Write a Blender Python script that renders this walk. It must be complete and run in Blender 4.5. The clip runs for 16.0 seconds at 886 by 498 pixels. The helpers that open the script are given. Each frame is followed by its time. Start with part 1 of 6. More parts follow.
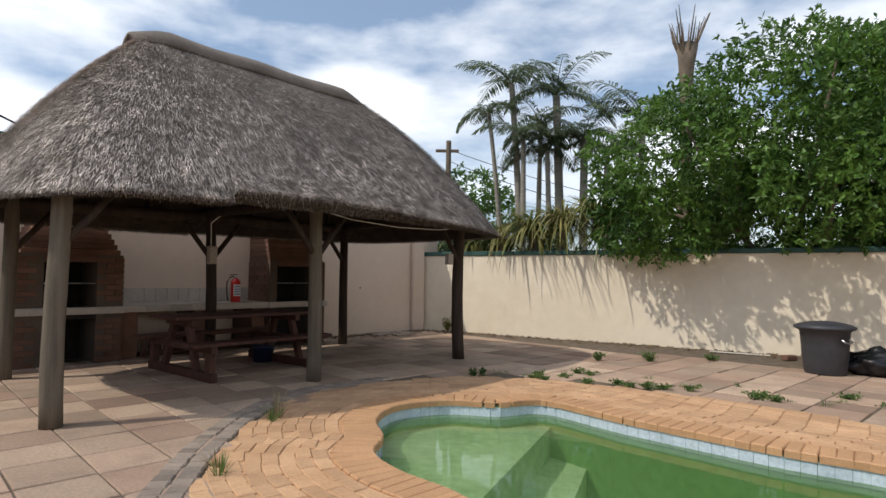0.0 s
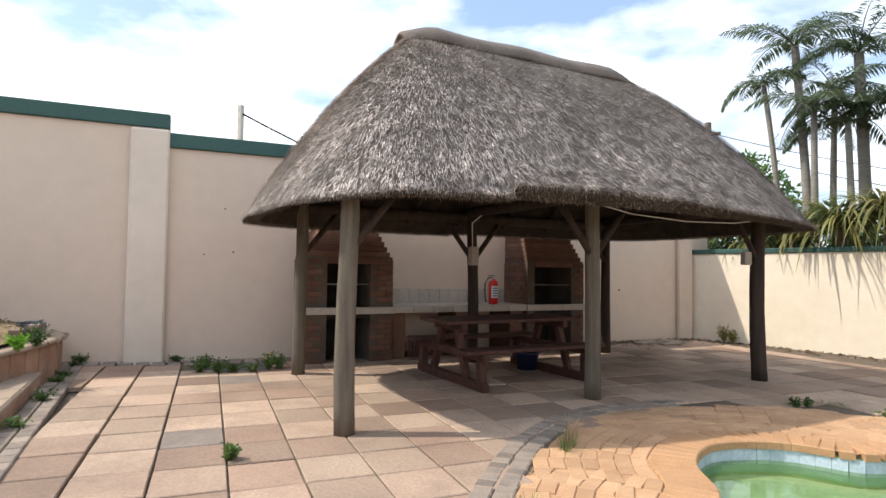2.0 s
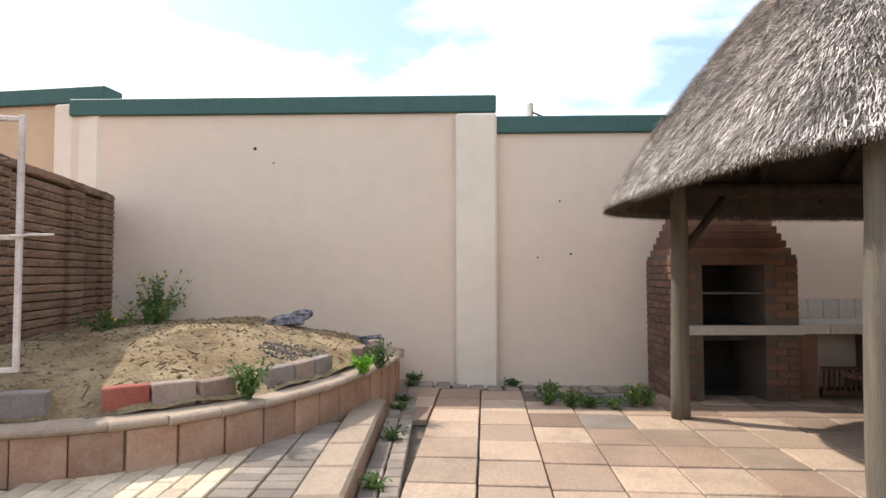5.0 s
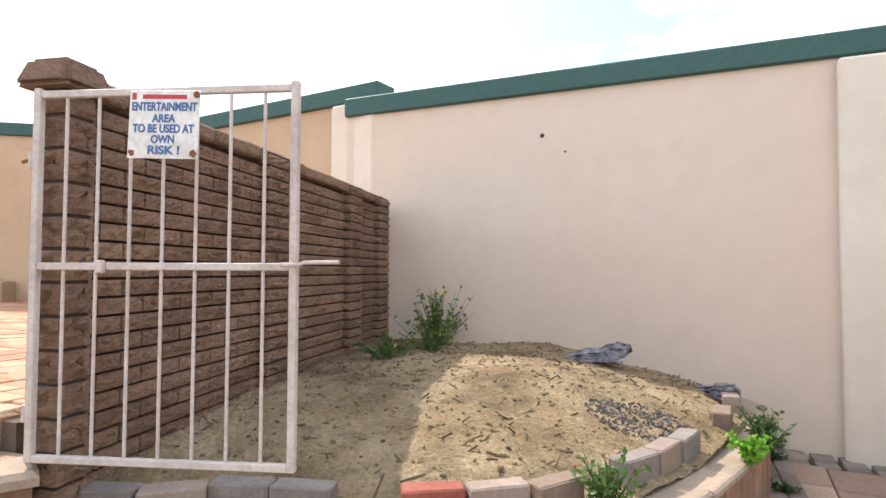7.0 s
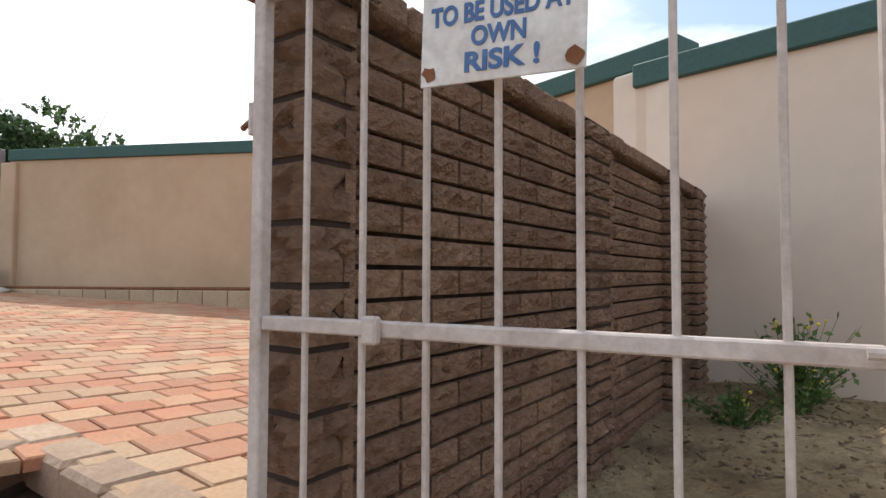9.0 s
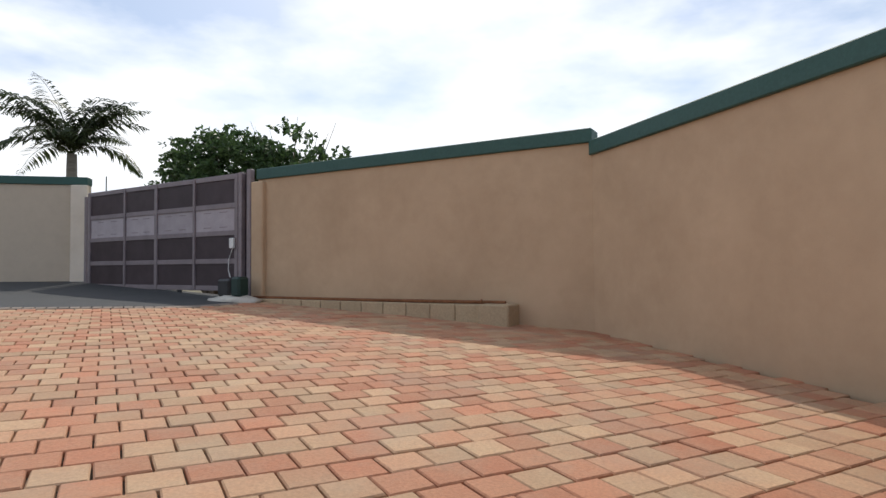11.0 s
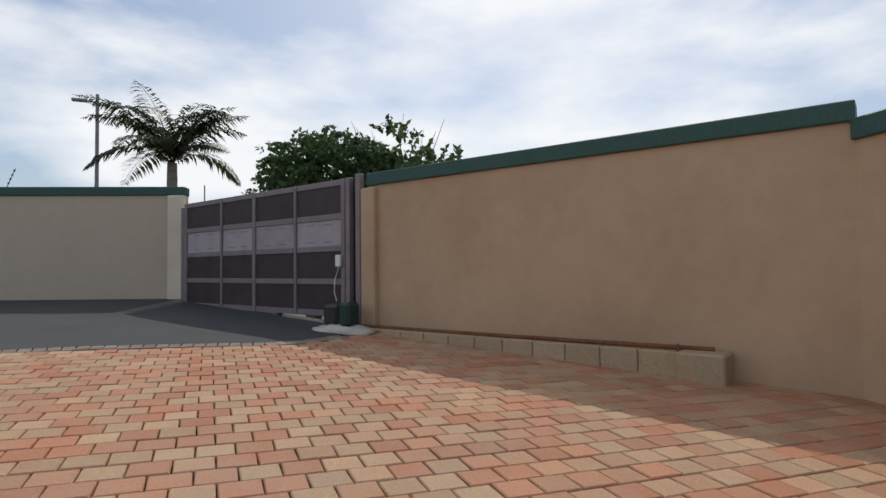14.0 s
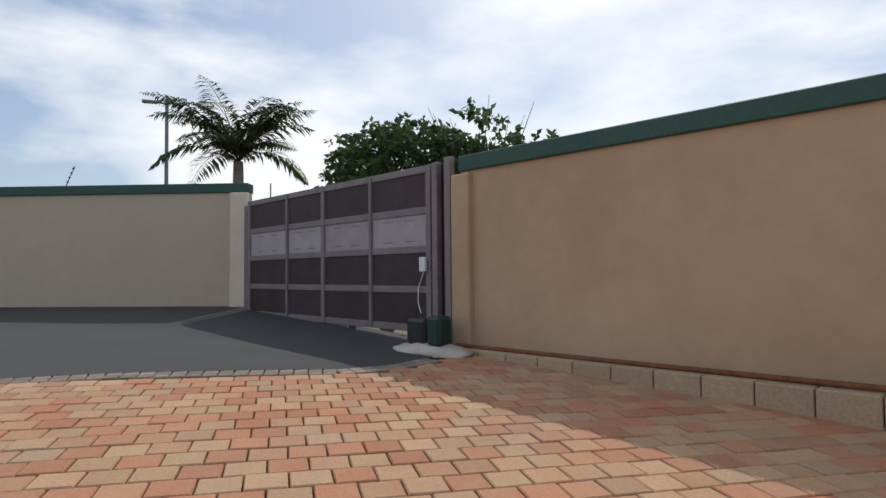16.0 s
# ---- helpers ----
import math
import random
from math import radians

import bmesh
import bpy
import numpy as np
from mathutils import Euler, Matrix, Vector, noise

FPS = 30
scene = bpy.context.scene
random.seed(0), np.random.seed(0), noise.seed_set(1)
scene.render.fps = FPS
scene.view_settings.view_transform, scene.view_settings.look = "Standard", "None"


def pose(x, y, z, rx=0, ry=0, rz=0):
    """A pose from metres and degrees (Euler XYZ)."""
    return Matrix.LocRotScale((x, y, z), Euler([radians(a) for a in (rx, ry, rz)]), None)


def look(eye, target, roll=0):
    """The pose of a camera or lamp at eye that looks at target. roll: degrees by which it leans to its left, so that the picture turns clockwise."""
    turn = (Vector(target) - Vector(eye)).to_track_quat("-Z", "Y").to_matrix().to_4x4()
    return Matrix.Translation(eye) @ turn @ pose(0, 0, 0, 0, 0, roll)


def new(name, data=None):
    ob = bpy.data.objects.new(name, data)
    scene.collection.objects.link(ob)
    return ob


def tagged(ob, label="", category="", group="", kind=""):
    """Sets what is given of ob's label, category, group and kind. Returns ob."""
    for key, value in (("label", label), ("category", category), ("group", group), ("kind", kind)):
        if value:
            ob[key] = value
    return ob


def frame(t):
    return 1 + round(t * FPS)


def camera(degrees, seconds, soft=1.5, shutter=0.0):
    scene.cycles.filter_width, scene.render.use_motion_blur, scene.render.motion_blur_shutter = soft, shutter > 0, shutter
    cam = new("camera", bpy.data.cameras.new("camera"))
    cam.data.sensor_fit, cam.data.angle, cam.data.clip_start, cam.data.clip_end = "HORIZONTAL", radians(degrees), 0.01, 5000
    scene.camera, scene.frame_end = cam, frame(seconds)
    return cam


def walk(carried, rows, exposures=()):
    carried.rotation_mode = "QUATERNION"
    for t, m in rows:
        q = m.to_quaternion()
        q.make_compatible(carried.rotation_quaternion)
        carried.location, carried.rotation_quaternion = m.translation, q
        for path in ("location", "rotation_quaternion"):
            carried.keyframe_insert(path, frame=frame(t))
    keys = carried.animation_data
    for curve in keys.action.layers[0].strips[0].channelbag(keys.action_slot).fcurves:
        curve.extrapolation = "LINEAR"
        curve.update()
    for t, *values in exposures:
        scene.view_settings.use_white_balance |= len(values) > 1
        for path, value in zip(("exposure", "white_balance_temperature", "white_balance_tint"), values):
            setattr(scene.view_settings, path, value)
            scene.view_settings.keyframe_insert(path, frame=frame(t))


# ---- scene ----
cam = camera(74.1, 16.0)
PATH = [
    (0, (0.013, -0.045, 1.233), (0.016, 1.953, 1.324), 0.7),
    (0.5, (-0.127, 0.101, 1.24), (-0.294, 2.092, 1.328), 0.7),
    (1, (-0.264, 0.296, 1.23), (-0.616, 2.263, 1.317), 0.7),
    (1.5, (-0.409, 0.463, 1.237), (-0.978, 2.379, 1.322), 0.7),
    (2, (-0.64, 0.643, 1.279), (-1.385, 2.497, 1.353), 0.8),
    (2.5, (-0.878, 0.843, 1.256), (-1.753, 2.64, 1.333), 0.6),
    (3, (-1.144, 1.069, 1.263), (-2.17, 2.784, 1.34), 0.7),
    (3.5, (-1.439, 1.222, 1.265), (-2.607, 2.844, 1.342), 0.7),
    (3.7, (-1.542, 1.271, 1.264), (-2.761, 2.854, 1.35), 0.3),
    (5.8, (-3.18, 1.774, 1.301), (-4.828, 2.904, 1.373), 0.2),
    (6, (-3.348, 1.809, 1.306), (-5.046, 2.864, 1.381), 0.2),
    (6.5, (-3.733, 1.827, 1.32), (-5.541, 2.678, 1.396), 0.2),
    (7, (-4.123, 1.814, 1.456), (-6.004, 2.489, 1.531), 0.2),
    (7.5, (-4.468, 1.823, 1.51), (-6.397, 2.346, 1.586), 0.1),
    (8, (-4.817, 1.778, 1.534), (-6.793, 2.079, 1.611), 0.2),
    (8.5, (-5.186, 1.638, 1.554), (-7.182, 1.742, 1.634), 0.2),
    (9, (-5.496, 1.538, 1.559), (-7.493, 1.456, 1.641), 0.2),
    (9.5, (-5.772, 1.406, 1.609), (-7.744, 1.077, 1.673), 0.6),
    (10, (-6.038, 1.215, 1.66), (-7.968, 0.695, 1.718), 0.1),
    (12.3, (-6.968, 0.232, 2.027), (-8.767, -0.639, 2.093), -0.2),
    (12.5, (-7.082, 0.097, 2.041), (-8.874, -0.789, 2.108), -0.2),
    (13, (-7.397, -0.277, 2.094), (-9.174, -1.193, 2.161), -0.4),
    (13.5, (-7.65, -0.556, 2.146), (-9.407, -1.51, 2.213), -0.4),
    (14, (-7.956, -0.835, 2.171), (-9.688, -1.834, 2.238), -0.6),
    (14.5, (-8.297, -1.141, 2.175), (-10.005, -2.18, 2.244), -0.7),
    (15, (-8.577, -1.501, 2.179), (-10.255, -2.586, 2.252), -0.8),
    (15.5, (-8.86, -1.862, 2.218), (-10.508, -2.994, 2.283), -0.4),
    (16, (-9.215, -2.265, 2.205), (-10.830, -3.443, 2.285), -0.6),
]

EXPOSURES = [(0.0, -0.15), (0.5, 0.3), (1.5, 0.6), (2.5, 0.5), (3.7, 0.45), (5.8, 0.95), (8.0, 1.05), (9.0, 0.25), (9.5, 0.0), (10.0, 0.0), (12.4, -0.7), (16.0, -0.5)]
walk(cam, [(t, look(eye, target, roll)) for t, eye, target, roll in PATH], EXPOSURES)

# ---------- world and sun ----------
SUN = Vector((0.93, 0.38, -1.14)).normalized()
world = bpy.data.worlds.new("sky")
scene.world = world
world.use_nodes = True
wn, wl = world.node_tree.nodes, world.node_tree.links
wn.clear()
w_out = wn.new("ShaderNodeOutputWorld")
w_bg = wn.new("ShaderNodeBackground")
w_sky = wn.new("ShaderNodeTexSky")
w_sky.sky_type, w_sky.sun_disc = "NISHITA", False
w_sky.sun_elevation = math.asin(-SUN.z)
w_sky.sun_rotation = math.atan2(-SUN.x, -SUN.y)
w_sky.air_density, w_sky.dust_density = 1.0, 1.5
w_co = wn.new("ShaderNodeTexCoord")
w_map = wn.new("ShaderNodeMapping")
w_map.inputs["Scale"].default_value = (1.0, 1.0, 2.6)
w_noise = wn.new("ShaderNodeTexNoise")
w_noise.inputs["Scale"].default_value = 1.9
w_noise.inputs["Detail"].default_value = 7
w_noise.inputs["Roughness"].default_value = 0.52
w_ramp = wn.new("ShaderNodeValToRGB")
w_ramp.color_ramp.elements[0].position, w_ramp.color_ramp.elements[1].position = 0.44, 0.61
w_mix = wn.new("ShaderNodeMix")
w_mix.data_type = "RGBA"
w_mix.inputs[7].default_value = (9.4, 9.6, 9.9, 1)
w_bg.inputs["Strength"].default_value = 0.15
wl.new(w_co.outputs["Generated"], w_map.inputs["Vector"])
wl.new(w_map.outputs["Vector"], w_noise.inputs["Vector"])
wl.new(w_noise.outputs["Fac"], w_ramp.inputs["Fac"])
wl.new(w_ramp.outputs["Color"], w_mix.inputs[0])
w_lift = wn.new("ShaderNodeMix")
w_lift.data_type = "RGBA"
w_lift.inputs[0].default_value = 0.25
w_lift.inputs[7].default_value = (4.2, 5.6, 7.6, 1)
wl.new(w_sky.outputs["Color"], w_lift.inputs[6])
wl.new(w_lift.outputs[2], w_mix.inputs[6])
wl.new(w_mix.outputs[2], w_bg.inputs["Color"])
wl.new(w_bg.outputs["Background"], w_out.inputs["Surface"])
sun = new("sun", bpy.data.lights.new("sun", "SUN"))
sun.data.energy, sun.data.angle, sun.data.color = 2.9, radians(0.6), (1.0, 0.94, 0.84)
sun.matrix_world = Matrix.Translation((0, 0, 30)) @ SUN.to_track_quat("-Z", "Y").to_matrix().to_4x4()


# ---------- materials ----------
JOINED = {}


def surface(name, a, b, scale=3.0, fine=60.0, rough=0.8, bump=0.2, bump_scale=80.0, vary=0.0, island=0.0, stain=None,
            stain_amount=0.35, stain_scale=0.8, metal=0.0, spec=0.4, stretch=(1, 1, 1), local=False, coat=0.0, hue=0.0, grain=0.16, twin=True, relief=0.02):
    """A procedural surface: two tones at two scales, a stain, a variation from piece to piece, and a fine relief."""
    if vary and twin:
        JOINED[name] = surface(name + "_joined", a, b, scale, fine, rough, bump, bump_scale, 0.0, vary, stain, stain_amount, stain_scale, metal, spec,
                               stretch, local, coat, hue, grain, False, relief)
    m = bpy.data.materials.new(name)
    m.use_nodes = True
    nt = m.node_tree
    n, l = nt.nodes, nt.links
    p = n["Principled BSDF"]
    if local:
        pos = n.new("ShaderNodeTexCoord").outputs["Object"]
    else:
        pos = n.new("ShaderNodeNewGeometry").outputs["Position"]
    mp = n.new("ShaderNodeMapping")
    mp.inputs["Scale"].default_value = stretch
    l.new(pos, mp.inputs["Vector"])
    pos = mp.outputs["Vector"]

    def noise_node(sc, det=5, ro=0.6):
        t = n.new("ShaderNodeTexNoise")
        t.inputs["Scale"].default_value, t.inputs["Detail"].default_value, t.inputs["Roughness"].default_value = sc, det, ro
        l.new(pos, t.inputs["Vector"])
        return t.outputs["Fac"]

    def ramp(x, lo, hi):
        r = n.new("ShaderNodeMapRange")
        r.inputs["From Min"].default_value, r.inputs["From Max"].default_value = lo, hi
        l.new(x, r.inputs["Value"])
        return r.outputs["Result"]

    def mix(f, c1, c2, mode="MIX", amount=None):
        x = n.new("ShaderNodeMix")
        x.data_type, x.blend_type = "RGBA", mode
        if amount is not None:
            x.inputs[0].default_value = amount
        else:
            l.new(f, x.inputs[0])
        for i, c in ((6, c1), (7, c2)):
            if isinstance(c, tuple):
                x.inputs[i].default_value = (*c, 1)
            else:
                l.new(c, x.inputs[i])
        return x.outputs[2]

    tone = ramp(noise_node(scale), 0.35, 0.65)
    if hue:
        src = n.new("ShaderNodeObjectInfo").outputs["Random"] if vary else n.new("ShaderNodeNewGeometry").outputs["Random Per Island"]
        wn_ = n.new("ShaderNodeTexWhiteNoise")
        wn_.noise_dimensions = "1D"
        l.new(src, wn_.inputs["W"])
        own = ramp(wn_.outputs["Value"], 0.25, 0.75)
        bl = n.new("ShaderNodeMix")
        bl.inputs[0].default_value = 0.72
        l.new(tone, bl.inputs[2])
        l.new(own, bl.inputs[3])
        tone = bl.outputs[0]
    col = mix(tone, a, b)
    f = ramp(noise_node(fine, 3), 0.25, 0.75)
    g = n.new("ShaderNodeMapRange")
    g.inputs["To Min"].default_value, g.inputs["To Max"].default_value = 1 - grain, 1 + grain
    l.new(f, g.inputs["Value"])
    hv = n.new("ShaderNodeHueSaturation")
    l.new(col, hv.inputs["Color"])
    val = g.outputs["Result"]
    for amount, out in ((vary, "obj"), (island, "isl")):
        if amount:
            if out == "obj":
                src = n.new("ShaderNodeObjectInfo").outputs["Random"]
            else:
                src = n.new("ShaderNodeNewGeometry").outputs["Random Per Island"]
            mr = n.new("ShaderNodeMapRange")
            mr.inputs["To Min"].default_value, mr.inputs["To Max"].default_value = 1 - amount, 1 + amount
            l.new(src, mr.inputs["Value"])
            mu = n.new("ShaderNodeMath")
            mu.operation = "MULTIPLY"
            l.new(val, mu.inputs[0])
            l.new(mr.outputs["Result"], mu.inputs[1])
            val = mu.outputs["Value"]
    l.new(val, hv.inputs["Value"])
    col = hv.outputs["Color"]
    if stain:
        s = n.new("ShaderNodeMath")
        s.operation = "MULTIPLY"
        l.new(ramp(noise_node(stain_scale, 8, 0.7), 0.48, 0.72), s.inputs[0])
        s.inputs[1].default_value = stain_amount
        col = mix(s.outputs["Value"], col, stain)
    l.new(col, p.inputs["Base Color"])
    p.inputs["Roughness"].default_value = rough
    p.inputs["Metallic"].default_value = metal
    p.inputs["Specular IOR Level"].default_value = spec
    p.inputs["Coat Weight"].default_value = coat
    if bump:
        b1 = n.new("ShaderNodeBump")
        b1.inputs["Strength"].default_value, b1.inputs["Distance"].default_value = bump, relief
        l.new(noise_node(bump_scale, 6, 0.65), b1.inputs["Height"])
        l.new(b1.outputs["Normal"], p.inputs["Normal"])
    return m


def leaf_surface(name, a, b, island=0.35, rough=0.45, through_light=0.35):
    """Leaves: two greens varied leaf by leaf, with some light passing through."""
    m = surface(name, a, b, scale=1.2, fine=25, rough=rough, bump=0, island=island, spec=0.35)
    n, l = m.node_tree.nodes, m.node_tree.links
    p = n["Principled BSDF"]
    tr = n.new("ShaderNodeBsdfTranslucent")
    mx = n.new("ShaderNodeMixShader")
    mx.inputs[0].default_value = through_light
    col = p.inputs["Base Color"].links[0].from_socket
    l.new(col, tr.inputs["Color"])
    l.new(p.outputs[0], mx.inputs[1])
    l.new(tr.outputs[0], mx.inputs[2])
    l.new(mx.outputs[0], n["Material Output"].inputs["Surface"])
    return m


M_PLASTER = surface("cream_plaster", (0.64, 0.515, 0.405), (0.69, 0.565, 0.455), scale=0.7, fine=5, rough=0.85, bump=0.10, bump_scale=70,
                    stain=(0.46, 0.36, 0.27), stain_amount=0.22, stain_scale=0.7, grain=0.035)
# the same cream paint, darkened to ochre for the shaded driveway walls
M_SHADEPLASTER = surface("shaded_plaster", (0.49, 0.345, 0.222), (0.545, 0.39, 0.255), scale=0.7, fine=5, rough=0.85, bump=0.10, bump_scale=70,
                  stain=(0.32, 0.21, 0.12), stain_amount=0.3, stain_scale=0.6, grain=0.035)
M_GREEN = surface("green_paint", (0.032, 0.088, 0.076), (0.042, 0.105, 0.09), scale=2, fine=30, rough=0.6, bump=0.1, bump_scale=40,
                  stain=(0.02, 0.06, 0.05), stain_amount=0.5, stain_scale=2)
M_TILE = surface("patio_slab", (0.29, 0.19, 0.137), (0.455, 0.335, 0.245), scale=1.6, fine=45, rough=0.85, bump=0.3, bump_scale=35, vary=0.26,
                 hue=0.35, stain=(0.17, 0.125, 0.095), stain_amount=0.65, stain_scale=1.1, grain=0.2)
# cream plaster with its base colour lifted to add sunlight on the pool wall
M_POOLWALL = surface("sun_brightened_plaster", (0.78, 0.68, 0.53), (0.83, 0.735, 0.59), scale=0.7, fine=5, rough=0.85, bump=0.10, bump_scale=70,
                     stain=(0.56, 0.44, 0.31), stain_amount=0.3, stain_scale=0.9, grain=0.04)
# cream paint again, toned down for the street wall's shaded face
M_STREETWALL = surface("shade_dulled_plaster", (0.52, 0.425, 0.325), (0.57, 0.47, 0.365), scale=0.7, fine=5, rough=0.85, bump=0.10, bump_scale=70,
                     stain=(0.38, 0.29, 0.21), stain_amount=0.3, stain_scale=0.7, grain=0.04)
M_GREYSLAB = surface("grey_slab", (0.20, 0.160, 0.135), (0.26, 0.21, 0.175), scale=3, fine=45, rough=0.85, bump=0.3, bump_scale=35, stain=(0.14, 0.11, 0.09), stain_amount=0.4)
M_PILASTER = surface("pale_cream_plaster", (0.70, 0.60, 0.49), (0.75, 0.65, 0.54), scale=0.7, fine=5, rough=0.85, bump=0.10, bump_scale=70,
                     stain=(0.50, 0.40, 0.30), stain_amount=0.25, stain_scale=1.2, grain=0.035)
M_JOINT = surface("dark_joint_soil", (0.10, 0.078, 0.057), (0.17, 0.13, 0.095), scale=6, fine=90, rough=0.95, bump=0.5, bump_scale=60)
M_COBBLE = surface("grey_cobble", (0.22, 0.18, 0.15), (0.30, 0.24, 0.19), scale=3, fine=60, rough=0.85, bump=0.35, bump_scale=60, vary=0.25,
                   stain=(0.12, 0.09, 0.07), stain_amount=0.4)
M_POOLBRICK = surface("pool_brick", (0.45, 0.265, 0.145), (0.55, 0.34, 0.195), scale=2, fine=60, rough=0.82, bump=0.3, bump_scale=60, vary=0.14,
                      island=0.0, stain=(0.25, 0.13, 0.06), stain_amount=0.4, stain_scale=1.2)
M_COPING = surface("pool_coping", (0.43, 0.24, 0.12), (0.51, 0.295, 0.155), scale=3, fine=60, rough=0.7, bump=0.25, bump_scale=60, vary=0.08,
                   stain=(0.25, 0.11, 0.05), stain_amount=0.4, stain_scale=1.5)
M_PAVER = surface("clay_paver", (0.44, 0.18, 0.10), (0.47, 0.31, 0.185), scale=2.5, fine=60, rough=0.85, bump=0.35, bump_scale=50, vary=0.13,
                  hue=0.45, stain=(0.36, 0.29, 0.21), stain_amount=0.5, stain_scale=1.1)
M_ASPHALT = surface("asphalt", (0.05, 0.052, 0.055), (0.065, 0.066, 0.068), scale=1.0, fine=150, rough=0.8, bump=0.5, bump_scale=150,
                    stain=(0.03, 0.03, 0.03), stain_amount=0.5, stain_scale=0.5)
M_STEP = surface("step_facing", (0.30, 0.17, 0.11), (0.39, 0.245, 0.165), scale=3, fine=50, rough=0.85, bump=0.35, bump_scale=40, vary=0.15,
                 stain=(0.50, 0.40, 0.32), stain_amount=0.4, stain_scale=3.5)
M_NOSING = surface("step_coping", (0.30, 0.225, 0.165), (0.41, 0.315, 0.235), scale=3, fine=50, rough=0.85, bump=0.45, bump_scale=30, vary=0.1,
                   stain=(0.18, 0.12, 0.08), stain_amount=0.6, stain_scale=3)
M_CRAZY = surface("tan_paving", (0.50, 0.40, 0.28), (0.60, 0.49, 0.36), scale=3, fine=50, rough=0.85, bump=0.4, bump_scale=30, vary=0.18,
                  stain=(0.25, 0.2, 0.15), stain_amount=0.4)
M_SOIL = surface("sandy_soil", (0.27, 0.18, 0.09), (0.50, 0.38, 0.225), scale=1.4, fine=40, rough=0.95, bump=1.0, bump_scale=22,
                 stain=(0.10, 0.065, 0.04), stain_amount=0.85, stain_scale=3.2, grain=0.3, relief=0.07)
M_ASH = surface("burnt_ash", (0.05, 0.045, 0.045), (0.14, 0.13, 0.13), scale=8, fine=60, rough=0.95, bump=0.8, bump_scale=40)
M_EARTH = surface("earth", (0.12, 0.10, 0.06), (0.16, 0.14, 0.08), scale=1, fine=30, rough=0.95, bump=0.5, bump_scale=20)
M_ROCKBRICK = surface("rock_face_brick", (0.43, 0.25, 0.158), (0.565, 0.352, 0.228), scale=2, fine=40, rough=0.9, bump=1.0, bump_scale=55, vary=0.16,
                      stain=(0.24, 0.15, 0.10), stain_amount=0.35, stain_scale=1.5, stretch=(1, 1, 1.6), relief=0.09, grain=0.26)
M_KERB = surface("brown_kerb_stone", (0.33, 0.225, 0.155), (0.43, 0.31, 0.22), scale=3, fine=50, rough=0.9, bump=0.5, bump_scale=30, vary=0.18,
                 stain=(0.2, 0.14, 0.1), stain_amount=0.5)
M_STRAWEND = surface("straw_ends", (0.10, 0.08, 0.066), (0.30, 0.26, 0.225), scale=7, fine=30, rough=0.9, bump=0, island=0.6, spec=0.2, grain=0.3)
M_MORTAR = surface("dark_mortar", (0.05, 0.035, 0.028), (0.075, 0.052, 0.042), scale=3, fine=60, rough=0.95, bump=0.4, bump_scale=60)
M_FACEBRICK = surface("red_face_brick", (0.125, 0.064, 0.044), (0.19, 0.10, 0.066), scale=3, fine=50, rough=0.85, bump=0.4, bump_scale=50, vary=0.25,
                      stain=(0.12, 0.07, 0.05), stain_amount=0.4, stain_scale=1.5)
M_BRICKMORTAR = surface("brick_mortar", (0.095, 0.072, 0.056), (0.13, 0.10, 0.078), scale=3, fine=60, rough=0.95, bump=0.3)
M_SOOT = surface("soot_black", (0.012, 0.011, 0.01), (0.03, 0.025, 0.022), scale=4, fine=40, rough=0.95, bump=0.2)
M_THATCH = surface("thatch_core", (0.13, 0.11, 0.095), (0.23, 0.20, 0.17), scale=3, fine=70, rough=0.95, bump=1.0, bump_scale=60,
                   stain=(0.09, 0.075, 0.06), stain_amount=0.6, stain_scale=1.5)
M_STRAW = surface("thatch_straw", (0.23, 0.195, 0.175), (0.80, 0.71, 0.65), scale=7, fine=30, rough=0.9, bump=0, island=0.7, spec=0.2,
                  stain=(0.07, 0.058, 0.05), stain_amount=0.8, stain_scale=2.2, grain=0.3)
# thatch tone darkened well below the core to hold the roof's shade
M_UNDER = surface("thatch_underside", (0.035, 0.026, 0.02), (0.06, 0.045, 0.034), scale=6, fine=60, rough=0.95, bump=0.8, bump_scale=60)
M_RIDGE = surface("ridge_cement", (0.135, 0.112, 0.094), (0.19, 0.158, 0.132), scale=3, fine=40, rough=0.9, bump=0.5, bump_scale=30,
                  stain=(0.14, 0.12, 0.1), stain_amount=0.5)
M_POLE = surface("weathered_pole", (0.115, 0.095, 0.072), (0.19, 0.16, 0.12), scale=2.5, fine=50, rough=0.85, bump=0.6, bump_scale=30,
                 stretch=(6, 6, 0.5), stain=(0.09, 0.07, 0.05), stain_amount=0.5, stain_scale=1.2)
# pole timber with the shelter's shade darkened into its colour
M_POLESHADE = surface("shaded_pole", (0.032, 0.021, 0.016), (0.06, 0.04, 0.029), scale=2.5, fine=50, rough=0.85, bump=0.5, bump_scale=30,
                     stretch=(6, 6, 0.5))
M_TABLE = surface("red_brown_timber", (0.055, 0.022, 0.015), (0.095, 0.038, 0.026), scale=3, fine=40, rough=0.65, bump=0.35, bump_scale=30,
                  stretch=(4, 4, 1), vary=0.15)
M_WHITETILE = surface("worn_white_tile", (0.42, 0.38, 0.33), (0.50, 0.45, 0.39), scale=4, fine=40, rough=0.4, bump=0.05, vary=0.08,
                      stain=(0.3, 0.24, 0.2), stain_amount=0.4)
M_RED = surface("red_enamel", (0.62, 0.02, 0.02), (0.66, 0.03, 0.025), scale=4, fine=20, rough=0.28, bump=0.0, coat=0.4)
M_WHITE = surface("white_label", (0.75, 0.75, 0.73), (0.8, 0.8, 0.78), scale=5, fine=40, rough=0.5, bump=0)
